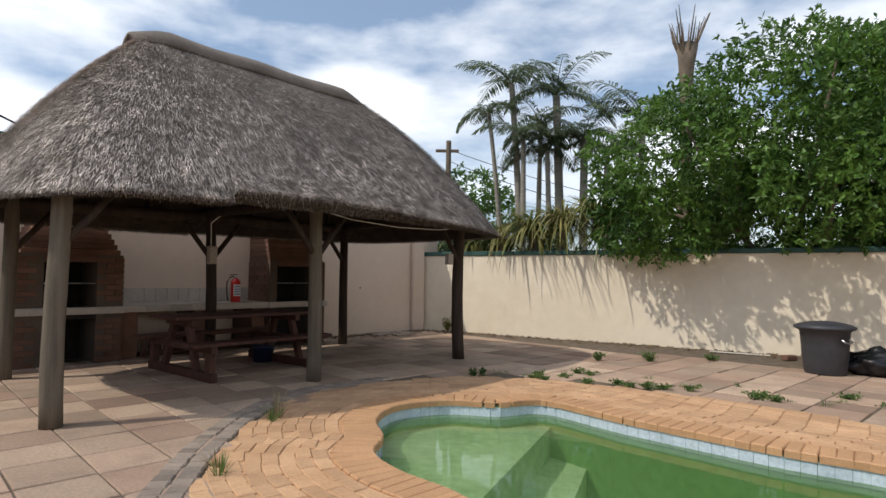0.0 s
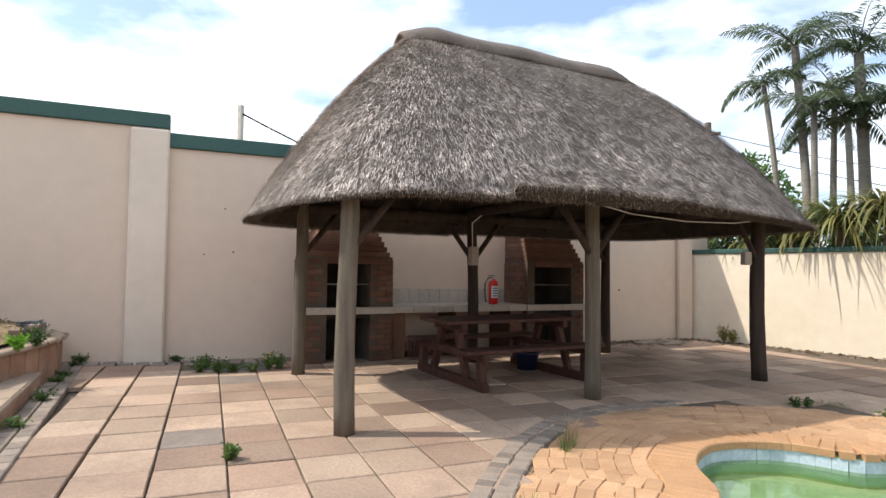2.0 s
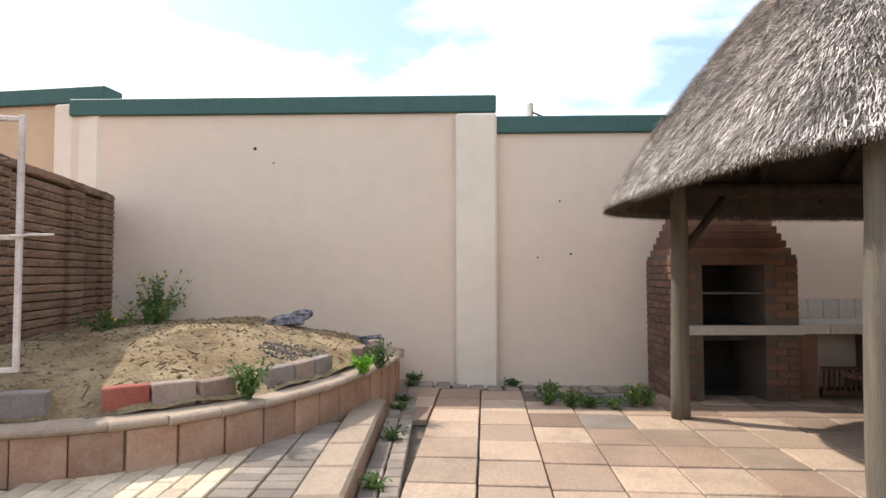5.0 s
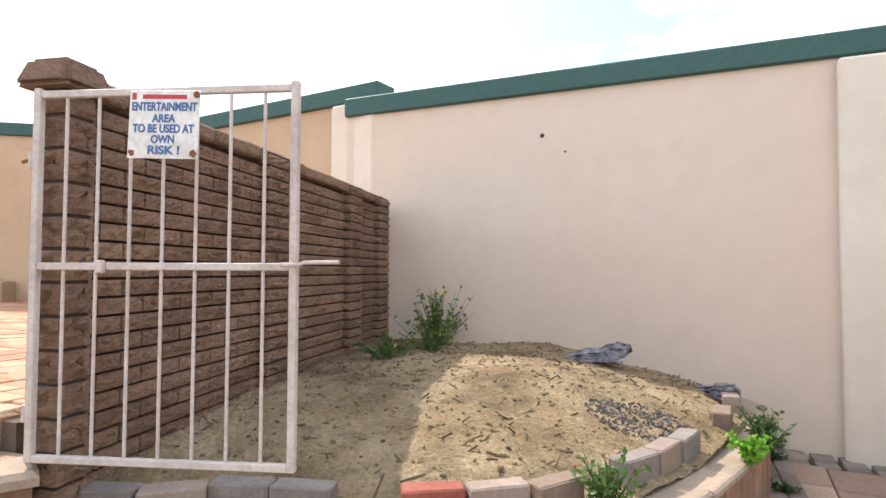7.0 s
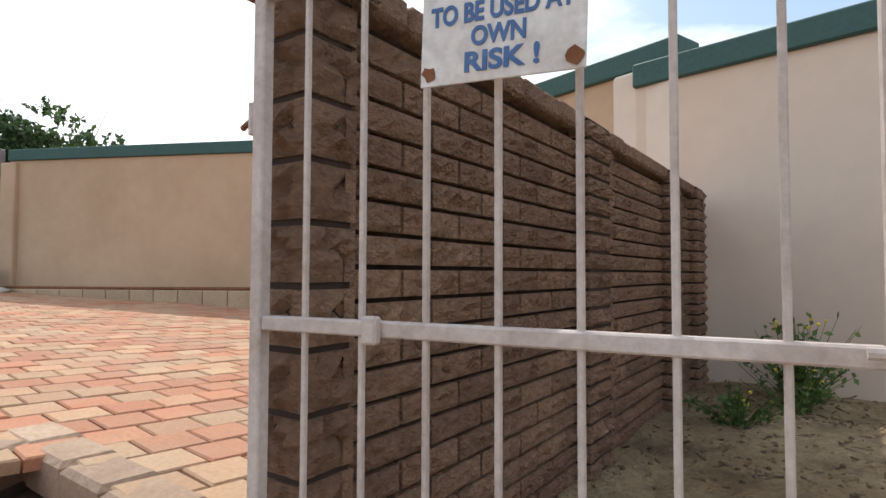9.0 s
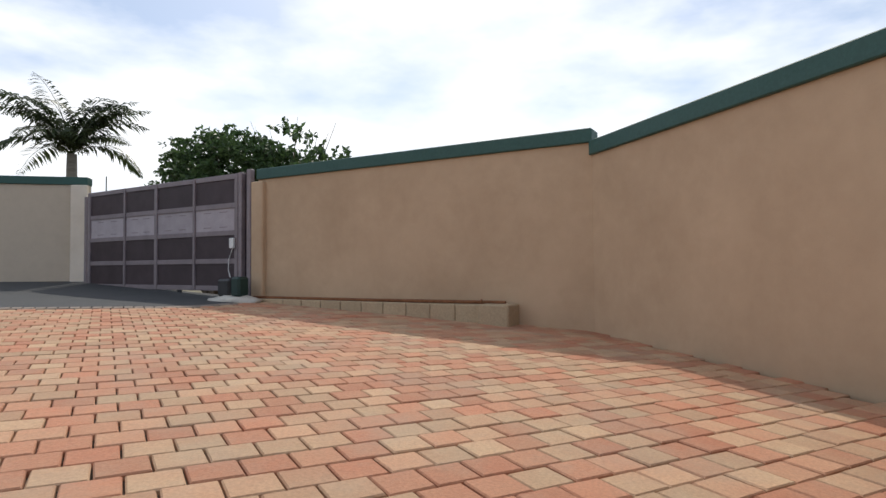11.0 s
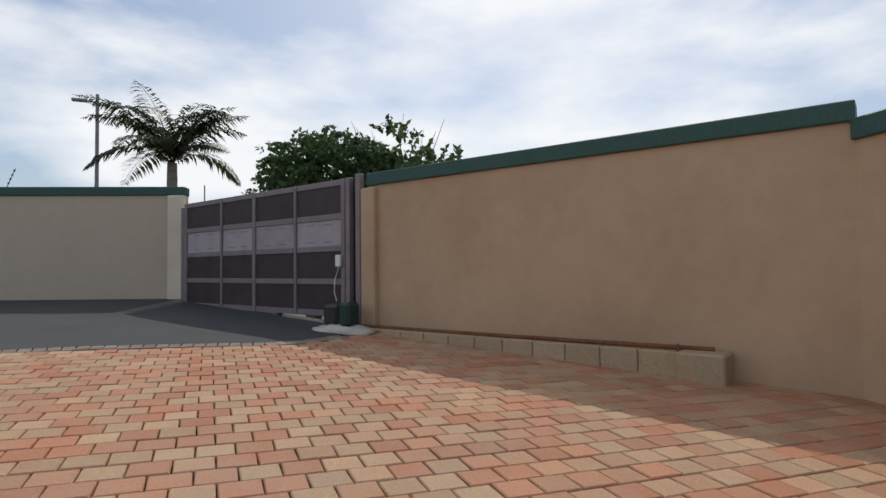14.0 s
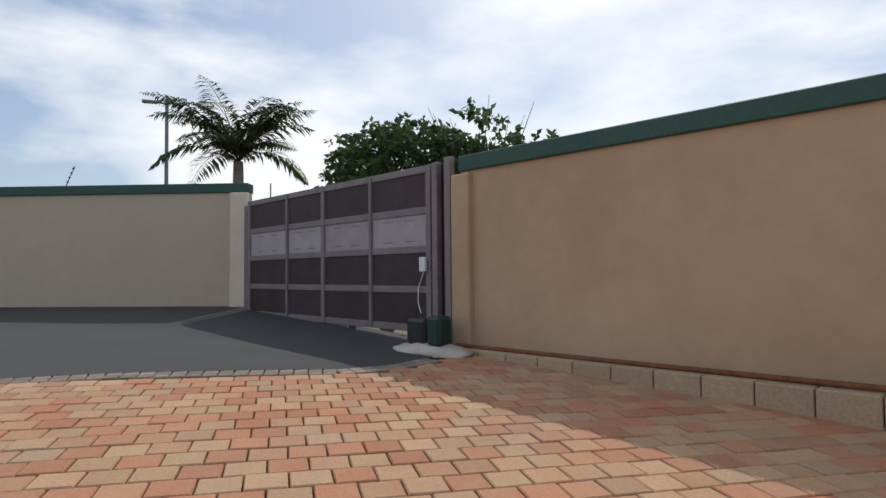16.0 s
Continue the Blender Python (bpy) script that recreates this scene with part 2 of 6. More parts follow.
M_BLACK = surface("black_plastic", (0.018, 0.018, 0.02), (0.03, 0.03, 0.033), scale=6, fine=60, rough=0.45, bump=0.08, bump_scale=40)
M_BAG = surface("black_bag", (0.01, 0.01, 0.012), (0.02, 0.02, 0.022), scale=6, fine=60, rough=0.25, bump=0.3, bump_scale=14)
M_BIN = surface("grey_black_bin", (0.035, 0.036, 0.042), (0.05, 0.05, 0.058), scale=5, fine=60, rough=0.5, bump=0.1, bump_scale=60)
M_METAL = surface("steel_grey", (0.45, 0.45, 0.45), (0.55, 0.55, 0.55), scale=8, fine=60, rough=0.35, metal=0.9, bump=0.05)
M_GATEPAINT = surface("pale_gate_paint", (0.50, 0.43, 0.385), (0.58, 0.50, 0.45), scale=5, fine=60, rough=0.55, bump=0.15, bump_scale=60,
                      stain=(0.22, 0.12, 0.07), stain_amount=0.45, stain_scale=6)
M_SIGN = surface("white_sign_plate", (0.66, 0.64, 0.60), (0.74, 0.72, 0.68), scale=5, fine=40, rough=0.5, bump=0.05,
                 stain=(0.28, 0.12, 0.05), stain_amount=0.45, stain_scale=7)
M_RUST = surface("rust", (0.16, 0.06, 0.025), (0.26, 0.11, 0.05), scale=12, fine=60, rough=0.9, bump=0.4)
M_BLUE = surface("blue_lettering", (0.05, 0.12, 0.28), (0.07, 0.15, 0.33), scale=10, fine=60, rough=0.6, bump=0)
M_REDINK = surface("red_lettering", (0.45, 0.04, 0.05), (0.5, 0.06, 0.06), scale=10, fine=60, rough=0.6, bump=0)
M_DGATE = surface("mauve_gate_frame", (0.20, 0.165, 0.175), (0.25, 0.205, 0.215), scale=3, fine=40, rough=0.5, bump=0.08, spec=0.4)
M_DPANEL = surface("dark_gate_panel", (0.045, 0.028, 0.032), (0.06, 0.04, 0.045), scale=3, fine=80, rough=0.6, bump=0.1, vary=0.1)
M_LPANEL = surface("pale_gate_panel", (0.36, 0.31, 0.33), (0.42, 0.37, 0.39), scale=3, fine=80, rough=0.6, bump=0.05, vary=0.08)
M_LEDGE = surface("pale_block", (0.44, 0.33, 0.21), (0.52, 0.40, 0.26), scale=3, fine=40, rough=0.9, bump=0.3, bump_scale=40, vary=0.1,
                  stain=(0.25, 0.19, 0.12), stain_amount=0.5, stain_scale=3)
M_CONCRETE = surface("pale_concrete", (0.50, 0.46, 0.40), (0.58, 0.54, 0.48), scale=4, fine=40, rough=0.9, bump=0.5, bump_scale=25)
M_GALV = surface("galvanised_pole", (0.16, 0.17, 0.18), (0.22, 0.23, 0.24), scale=3, fine=40, rough=0.5, metal=0.5, bump=0.05)
M_WIRE = surface("black_cable", (0.015, 0.015, 0.015), (0.02, 0.02, 0.02), rough=0.6, bump=0)
M_PALMTRUNK = surface("palm_trunk", (0.20, 0.18, 0.15), (0.28, 0.255, 0.22), scale=3, fine=40, rough=0.9, bump=0.6, bump_scale=12, stretch=(1, 1, 5))
M_BARK = surface("bark", (0.12, 0.095, 0.07), (0.18, 0.14, 0.105), scale=4, fine=40, rough=0.95, bump=0.8, bump_scale=25)
M_PALM = leaf_surface("palm_leaf", (0.085, 0.12, 0.07), (0.15, 0.19, 0.105))
M_COCO = leaf_surface("coconut_leaf", (0.035, 0.055, 0.025), (0.075, 0.10, 0.04))
M_LEAF = leaf_surface("fresh_leaf", (0.035, 0.09, 0.016), (0.13, 0.24, 0.04), through_light=0.3)
M_DARKLEAF = leaf_surface("dark_leaf", (0.045, 0.085, 0.03), (0.09, 0.145, 0.05))
M_STRAP = leaf_surface("strap_leaf", (0.10, 0.14, 0.04), (0.30, 0.26, 0.09))
M_WEED = leaf_surface("weed_leaf", (0.075, 0.135, 0.036), (0.15, 0.225, 0.068))
M_LIME = leaf_surface("lime_leaf", (0.15, 0.36, 0.03), (0.22, 0.45, 0.05))
M_DRY = leaf_surface("dry_grass", (0.28, 0.22, 0.12), (0.38, 0.31, 0.18))
M_FLOWER = surface("yellow_flower", (0.7, 0.5, 0.04), (0.75, 0.58, 0.08), rough=0.6, bump=0)
M_POOLTILE = surface("pale_blue_pool_tile", (0.44, 0.52, 0.60), (0.52, 0.60, 0.67), scale=5, fine=40, rough=0.35, bump=0.05, vary=0.04,
                     stain=(0.16, 0.24, 0.26), stain_amount=0.5, stain_scale=3)
M_SHELF = surface("pale_pool_shelf", (0.68, 0.72, 0.62), (0.74, 0.77, 0.68), scale=1.2, fine=12, rough=0.8, bump=0,
                  stain=(0.26, 0.36, 0.2), stain_amount=0.5, stain_scale=2.5)
M_POOLFLOOR = surface("algae_pool_floor", (0.20, 0.36, 0.15), (0.26, 0.42, 0.2), scale=1.2, fine=12, rough=0.8, bump=0,
                      stain=(0.16, 0.26, 0.12), stain_amount=0.5, stain_scale=1.5)


def water_surface():
    m = bpy.data.materials.new("green_pool_water")
    m.use_nodes = True
    n, l = m.node_tree.nodes, m.node_tree.links
    n.clear()
    out = n.new("ShaderNodeOutputMaterial")
    tr = n.new("ShaderNodeBsdfTransparent")
    tr.inputs["Color"].default_value = (0.78, 0.91, 0.70, 1)
    di = n.new("ShaderNodeBsdfDiffuse")
    di.inputs["Color"].default_value = (0.12, 0.23, 0.085, 1)
    gl = n.new("ShaderNodeBsdfGlossy")
    gl.inputs["Roughness"].default_value = 0.04
    fr = n.new("ShaderNodeFresnel")
    fr.inputs["IOR"].default_value = 1.33
    no = n.new("ShaderNodeTexNoise")
    no.inputs["Scale"].default_value = 1.3
    bp = n.new("ShaderNodeBump")
    bp.inputs["Strength"].default_value, bp.inputs["Distance"].default_value = 0.12, 0.02
    no2 = n.new("ShaderNodeTexNoise")
    no2.inputs["Scale"].default_value = 9
    l.new(no2.outputs["Fac"], bp.inputs["Height"])
    l.new(bp.outputs["Normal"], gl.inputs["Normal"])
    mr = n.new("ShaderNodeMapRange")
    mr.inputs["From Min"].default_value, mr.inputs["From Max"].default_value = 0.35, 0.65
    mr.inputs["To Min"].default_value, mr.inputs["To Max"].default_value = 0.20, 0.36
    l.new(no.outputs["Fac"], mr.inputs["Value"])
    m1 = n.new("ShaderNodeMixShader")
    m2 = n.new("ShaderNodeMixShader")
    l.new(mr.outputs["Result"], m1.inputs[0])
    l.new(tr.outputs[0], m1.inputs[1])
    l.new(di.outputs[0], m1.inputs[2])
    l.new(fr.outputs[0], m2.inputs[0])
    l.new(m1.outputs[0], m2.inputs[1])
    l.new(gl.outputs[0], m2.inputs[2])
    l.new(m2.outputs[0], out.inputs["Surface"])
    return m


M_WATER = water_surface()


# ---------- building helpers ----------
def to_mesh(name, bm, material, smooth=False):
    me = bpy.data.meshes.new(name)
    bm.normal_update()
    bm.to_mesh(me)
    bm.free()
    if smooth:
        me.polygons.foreach_set("use_smooth", [True] * len(me.polygons))
    me.materials.append(material)
    return me


def part(name, bm, material, parent, label="", smooth=False, m=None):
    """Links a bmesh (or shared mesh) as one mesh object under a thing or part."""
    me = bm if isinstance(bm, bpy.types.Mesh) else to_mesh(name, bm, material, smooth)
    ob = new(name, me)
    if parent is not None:
        ob.parent = parent
        if parent.parent is not None or parent.type == "MESH":
            ob.matrix_parent_inverse = Matrix.Identity(4)
    if m is not None:
        ob.matrix_basis = m
    if label:
        tagged(ob, label)
    return ob


def thing(name, label, category, m=None, group="", kind=""):
    ob = new(name)
    ob.empty_display_size = 0.1
    if m is not None:
        ob.matrix_basis = m
    return tagged(ob, label, category, group, kind)


def solid(name, bm, material, label, category, m=None, group="", kind="", smooth=False):
    ob = new(name, to_mesh(name, bm, material, smooth))
    if m is not None:
        ob.matrix_basis = m
    return tagged(ob, label, category, group, kind)


def box(x0, x1, y0, y1, z0, z1, bevel=0.0, bm=None, m=None):
    own = bmesh.new()
    bmesh.ops.create_cube(own, size=1.0)
    bmesh.ops.transform(own, matrix=Matrix.Translation(((x0 + x1) / 2, (y0 + y1) / 2, (z0 + z1) / 2))
                        @ Matrix.Diagonal((abs(x1 - x0), abs(y1 - y0), abs(z1 - z0), 1)), verts=own.verts)
    if bevel:
        bmesh.ops.bevel(own, geom=own.edges[:], offset=bevel, segments=1, affect="EDGES")
    if m is not None:
        bmesh.ops.transform(own, matrix=m, verts=own.verts)
    return merge(bm, own)


def merge(bm, own):
    if bm is None:
        return own
    tmp = bpy.data.meshes.new("tmp")
    own.to_mesh(tmp)
    own.free()
    bm.from_mesh(tmp)
    bpy.data.meshes.remove(tmp)
    return bm


def block_mesh(name, material, lx, ly, lz, ch=0.008):
    """A block on z = 0 with chamfered top edges, cheap enough to repeat."""
    bm = bmesh.new()
    x, y = lx / 2, ly / 2
    v = [bm.verts.new(c) for c in ((-x, -y, 0), (x, -y, 0), (x, y, 0), (-x, y, 0), (-x, -y, lz - ch), (x, -y, lz - ch), (x, y, lz - ch),
                                   (-x, y, lz - ch), (-x + ch, -y + ch, lz), (x - ch, -y + ch, lz), (x - ch, y - ch, lz), (-x + ch, y - ch, lz))]
    for q in ((0, 1, 5, 4), (1, 2, 6, 5), (2, 3, 7, 6), (3, 0, 4, 7), (4, 5, 9, 8), (5, 6, 10, 9), (6, 7, 11, 10), (7, 4, 8, 11), (8, 9, 10, 11)):
        bm.faces.new([v[i] for i in q])
    return to_mesh(name, bm, material)


def pieces(name, size, material, parent, places, centre, limit=290):
    """Lays one block mesh at many places: the nearest to a plan point as parts, the rest joined."""
    me_ = block_mesh(name, material, *size)
    places = sorted(places, key=lambda q: (q.translation.x - centre[0]) ** 2 + (q.translation.y - centre[1]) ** 2)
    for q in places[:limit]:
        part(name, me_, None, parent, m=q)
    if len(places) > limit:
        src = [v.co.copy() for v in me_.vertices]
        polys = [tuple(f.vertices) for f in me_.polygons]
        vs, fs = [], []
        for q in places[limit:]:
            base = len(vs)
            vs.extend(q @ c for c in src)
            fs.extend(tuple(base + i for i in f) for f in polys)
        far_me = bpy.data.meshes.new(name + "_rest")
        far_me.from_pydata(vs, [], fs)
        far_me.materials.append(JOINED.get(material.name, material))
        tagged(part("further_" + name, far_me, None, parent), kind="stuff")


def tube(points, radii, seg=8, bm=None, cap=True):
    """A tapered tube through points."""
    bm = bm or bmesh.new()
    pts = [Vector(p) for p in points]
    if not isinstance(radii, (list, tuple)):
        radii = [radii] * len(pts)
    rings = []
    for i, p in enumerate(pts):
        d = (pts[min(i + 1, len(pts) - 1)] - pts[max(i - 1, 0)]).normalized()
        a = d.cross(Vector((0.13, 0.21, 0.97)) if abs(d.z) < 0.95 else Vector((1, 0.1, 0))).normalized()
        b = d.cross(a)
        rings.append([bm.verts.new(p + radii[i] * (math.cos(k * math.tau / seg) * a + math.sin(k * math.tau / seg) * b)) for k in range(seg)])
    for r, q in zip(rings, rings[1:]):
        for k in range(seg):
            bm.faces.new((r[k], r[(k + 1) % seg], q[(k + 1) % seg], q[k]))
    if cap:
        bm.faces.new(rings[0][::-1])
        bm.faces.new(rings[-1])
    return bm


def prism(poly, z0, z1, bm=None, zfun=None):
    """A flat outline raised from z0 to z1; zfun gives the top's height by place."""
    bm = bm or bmesh.new()
    lo = [bm.verts.new((x, y, z0)) for x, y in poly]
    hi = [bm.verts.new((x, y, zfun(x, y) if zfun else z1)) for x, y in poly]
    n = len(poly)
    for i in range(n):
        bm.faces.new((lo[i], lo[(i + 1) % n], hi[(i + 1) % n], hi[i]))
    bm.faces.new(hi)
    bm.faces.new(lo[::-1])
    bmesh.ops.recalc_face_normals(bm, faces=bm.faces[:])
    return bm


def inside(x, y, poly):
    r, n = False, len(poly)
    for i in range(n):
        (x1, y1), (x2, y2) = poly[i], poly[i - 1]
        if (y1 > y) != (y2 > y) and x < (x2 - x1) * (y - y1) / (y2 - y1) + x1:
            r = not r
    return r


def smooth_loop(pts, steps=4, closed=True):
    """A Catmull-Rom curve through the points."""
    out, n = [], len(pts)
    for i in range(n if closed else n - 1):
        p = [Vector(pts[(i + k) % n] if closed else pts[min(max(i + k, 0), n - 1)]) for k in (-1, 0, 1, 2)]
        for s in range(steps):
            t = s / steps
            out.append(tuple(0.5 * ((2 * p[1]) + (p[2] - p[0]) * t + (2 * p[0] - 5 * p[1] + 4 * p[2] - p[3]) * t * t
                                    + (3 * p[1] - p[0] - 3 * p[2] + p[3]) * t ** 3)))
    if not closed:
        out.append(tuple(pts[-1]))
    return out


def resample(pts, step, closed=False):
    """Points at even steps along a polyline, each with its direction."""
    pts = [Vector(p[:2]) for p in pts] + ([Vector(pts[0][:2])] if closed else [])
    out, left = [], 0.0
    for a, b in zip(pts, pts[1:]):
        d = b - a
        length = d.length
        if length < 1e-6:
            continue
        while left <= length:
            out.append((a + d * (left / length), d / length))
            left += step
        left -= length
    return out


def offset_line(pts, dist, closed=True):
    """The polyline moved to its right by dist."""
    out, n = [], len(pts)
    for i in range(n):
        a = Vector(pts[i - 1] if closed or i else pts[i])
        b = Vector(pts[(i + 1) % n] if closed or i < n - 1 else pts[i])
        d = (b - a).normalized()
        out.append((pts[i][0] + d.y * dist, pts[i][1] - d.x * dist))
    return out


# ---------- plan ----------
O1 = Vector((-9.03, 4.575))            # on the long wall, by the holes
U1 = Vector((0.693, 0.721))            # along the long wall
N1 = Vector((0.721, -0.693))           # out of it, to the patio
TURN1 = math.degrees(math.atan2(U1.y, U1.x))


def P1(s, d, z=0.0):
    p = O1 + U1 * s + N1 * d
    return Vector((p.x, p.y, z))


def M1(s, d, z=0.0):
    return pose(*P1(s, d, z), 0, 0, TURN1)      # local x along the wall, local -y out of it


def rise(x, y):
    """The patio rises a little towards the steps."""
    s = (Vector((x, y)) - O1).dot(U1)
    return 0.032 * min(max(3.4 - s, 0.0), 3.0)


def drive_z(x, y):
    return 0.915 - 0.047 * max(y, -14.0)

# ---------- ground, patio, steps ----------
bm = bmesh.new()
bmesh.ops.create_grid(bm, x_segments=4, y_segments=4, size=900)
bmesh.ops.translate(bm, vec=(0, 0, -1.62), verts=bm.verts)
solid("ground", bm, M_EARTH, "brown earth reaching to the horizon", "ground", kind="structure")

POOL = smooth_loop([(0.06, 3.37), (-0.26, 3.70), (-0.47, 4.10), (-0.44, 4.50), (-0.55, 4.95), (-0.50, 5.36), (-0.33, 5.64), (0.10, 5.83), (0.57, 5.75),
                    (0.92, 5.89), (1.18, 5.77), (1.61, 5.20), (2.12, 4.67), (2.54, 4.25), (3.05, 3.85), (3.75, 3.0), (3.7, 2.0), (2.9, 1.3), (1.8, 1.35),
                    (0.9, 2.1), (0.4, 2.9)], 4)
PAVING = smooth_loop([(-1.22, 2.6), (-1.40, 3.4), (-1.53, 4.3), (-1.52, 5.34), (-1.22, 6.25), (-0.35, 6.98), (0.5, 7.22), (1.5, 6.98), (2.55, 6.27),
                      (3.31, 5.53), (3.95, 4.95), (4.9, 4.0), (5.2, 2.2), (4.2, 0.3), (2.2, -0.4), (0.5, 0.3), (-0.6, 1.4)], 4)


def ring(outer, inner, z0, z1):
    """A flat slab between two loops of the same length."""
    b = bmesh.new()
    n = len(outer)
    rows = [[b.verts.new((x, y, z)) for x, y in loop] for loop, z in ((outer, z0), (outer, z1), (inner, z1), (inner, z0))]
    for i in range(n):
        j = (i + 1) % n
        for k in range(4):
            b.faces.new((rows[k][i], rows[k][j], rows[(k + 1) % 4][j], rows[(k + 1) % 4][i]))
    bmesh.ops.recalc_face_normals(b, faces=b.faces[:])
    return b


# platform edge (first step), planter wall, landings
EDGE1 = [(-6.60, 4.64), (-4.30, 2.56), (-2.6, 1.0), (-1.9, 0.2), (-1.6, -1.0)]
ARC = smooth_loop([(-8.28, 5.62), (-7.55, 5.48), (-6.98, 5.0), (-6.45, 4.2), (-6.12, 3.45), (-6.04, 2.85), (-6.17, 2.3), (-6.47, 1.68)], 5, closed=False)

# bed of the patio, with the pool's opening left free
far = [(-11.0, 2.0), (-11.0, 16.5), (9.5, 16.5), (9.5, -9.0), (-3.0, -9.0), (-8.0, -2.0)]


def bed_loop(n):
    """n points on a large box round the pool, in the same turn as the pool's loop."""
    out = []
    for x, y in POOL:
        d = Vector((x - 1.4, y - 3.7))
        d.normalize()
        k = min((15.0 if d.x < 0 else 11.0) / max(abs(d.x), 1e-6), (13.2 if d.y > 0 else 12.0) / max(abs(d.y), 1e-6))
        out.append((1.4 + d.x * k, 3.7 + d.y * k))
    return out


solid("floor", ring(bed_loop(len(POOL)), offset_line(POOL, -0.02), -1.9, -0.011), M_JOINT, "dark soil bed under the patio slabs", "ground", kind="structure")

# pool shell: waterline tiles, floor with shelves, water
b = bmesh.new()
loop = POOL
rows = [[b.verts.new((x, y, z)) for x, y in loop] for z in (-0.035, -1.45)]
for i in range(len(loop)):
    j = (i + 1) % len(loop)
    b.faces.new((rows[0][i], rows[0][j], rows[1][j], rows[1][i]))
b.faces.new(rows[1])
bmesh.ops.recalc_face_normals(b, faces=b.faces[:])
bmesh.ops.reverse_faces(b, faces=b.faces[:])
pool = thing("pool", "kidney-shaped swimming pool with cloudy green water", "pool", kind="structure")
part("pool_shell", b, M_POOLFLOOR, pool, "algae-stained plaster pool shell")
A, B_ = Vector((0.10, 3.30)), Vector((1.02, 5.45))
inner = offset_line(POOL, -0.01)
shelf = [p for p in inner if (B_ - A).cross(Vector(p) - A) > 0]
part("shelf", prism(shelf, -1.44, -0.25), M_SHELF, pool, "pale submerged shelf")
A2, B2 = A + Vector((0.42, -0.12)), B_ + Vector((0.42, -0.12))
shelf2 = [p for p in inner if (B2 - A2).cross(Vector(p) - A2) > 0]
part("step", prism(shelf2, -1.44, -0.55), M_SHELF, pool, "deeper submerged step")
wt = bmesh.new()
wt.faces.new([wt.verts.new((x, y, -0.135)) for x, y in offset_line(POOL, -0.004)])
water = solid("water", wt, M_WATER, "murky green water filling the pool", "water", kind="structure")
if water.data.polygons[0].normal.z < 0:
    water.data.flip_normals()
tile_me = block_mesh("waterline_tile", M_POOLTILE, 0.0995, 0.115, 0.012, 0.001)
for p, d in resample(POOL, 0.102, closed=True):
    ang = math.degrees(math.atan2(d.y, d.x))
    part("waterline_tile", tile_me, None, pool, m=Matrix.Translation((p.x, p.y, -0.105)) @ pose(0, 0, 0, 0, 0, ang) @ pose(0, 0, 0, 90, 0, 0))

# pool coping bricks and brick paving
poolside = thing("pool_paving", "curved orange brick paving round the pool", "paving", kind="structure")
cop = block_mesh("coping_brick", M_COPING, 0.101, 0.30, 0.06, 0.009)
ORIENT = 1 if sum(POOL[i - 1][0] * POOL[i][1] - POOL[i][0] * POOL[i - 1][1] for i in range(len(POOL))) > 0 else -1
for p, d in resample(offset_line(POOL, 0.125 * ORIENT), 0.103, closed=True):
    part("coping_brick", cop, None, poolside, m=pose(p.x, p.y, -0.047 + random.uniform(-.001, .001), 0, 0, math.degrees(math.atan2(d.y, d.x))))
places = []
outer_poly = PAVING
inner_poly = offset_line(POOL, 0.285 * ORIENT)
for k in range(13):
    line = offset_line(POOL, (0.34 + 0.11 * k) * ORIENT)
    for i, (p, d) in enumerate(resample(line, 0.218, closed=True)):
        if k % 2:
            p = p + d * 0.109
        if not inside(p.x, p.y, outer_poly) or inside(p.x, p.y, inner_poly) or p.y < 2.2 or p.x > 3.6:
            continue
        places.append(pose(p.x, p.y, -0.045 + random.uniform(-.003, .003), 0, 0, math.degrees(math.atan2(d.y, d.x)) + random.uniform(-1.5, 1.5)))
pieces("paving_brick", (0.212, 0.104, 0.05, 0.006), M_POOLBRICK, poolside, places, (-0.9, 4.6))
bed_in = offset_line(POOL, 0.02 * ORIENT)
bed_out = []
for q, far_q in zip(bed_in, offset_line(POOL, 0.12 * ORIENT)):
    d = (Vector(far_q) - Vector(q)).normalized()
    k = 0.3
    while k < 1.9 and inside(q[0] + d.x * (k + 0.03), q[1] + d.y * (k + 0.03), PAVING):
        k += 0.03
    bed_out.append((q[0] + d.x * k, q[1] + d.y * k))
bed = ring(bed_out, bed_in, -0.06, -0.006)
part("paving_bed", bed, M_POOLBRICK, poolside, "sandy orange jointing under the bricks")

# double row of grey cobbles round the paving
cob_me = block_mesh("cobble", M_COBBLE, 0.105, 0.125, 0.05, 0.010)
border = thing("cobble_border", "double row of worn grey cobbles edging the paving", "paving border", kind="structure")
for k in (0.075, 0.21):
    for p, d in resample(offset_line(PAVING, (k) * ORIENT), 0.113, closed=True):
        if p.x < -0.6 and p.y > 1.0:
            part("cobble", cob_me, None, border, m=pose(p.x, p.y, -0.04 + random.uniform(-.005, .004), 0, 0,
                                                         math.degrees(math.atan2(d.y, d.x)) + random.uniform(-4, 4)))
border_poly = offset_line(PAVING, 0.29 * ORIENT)


def right_of_edge1(x, y, gap):
    """True on the patio's side of the first step."""
    for (x1, y1), (x2, y2) in zip(EDGE1, EDGE1[1:]):
        if min(y1, y2) <= y <= max(y1, y2):
            d = Vector((x2 - x1, y2 - y1)).normalized()
            return d.cross(Vector((x - x1, y - y1))) > gap
    return y > EDGE1[0][1] or y < EDGE1[-1][1]


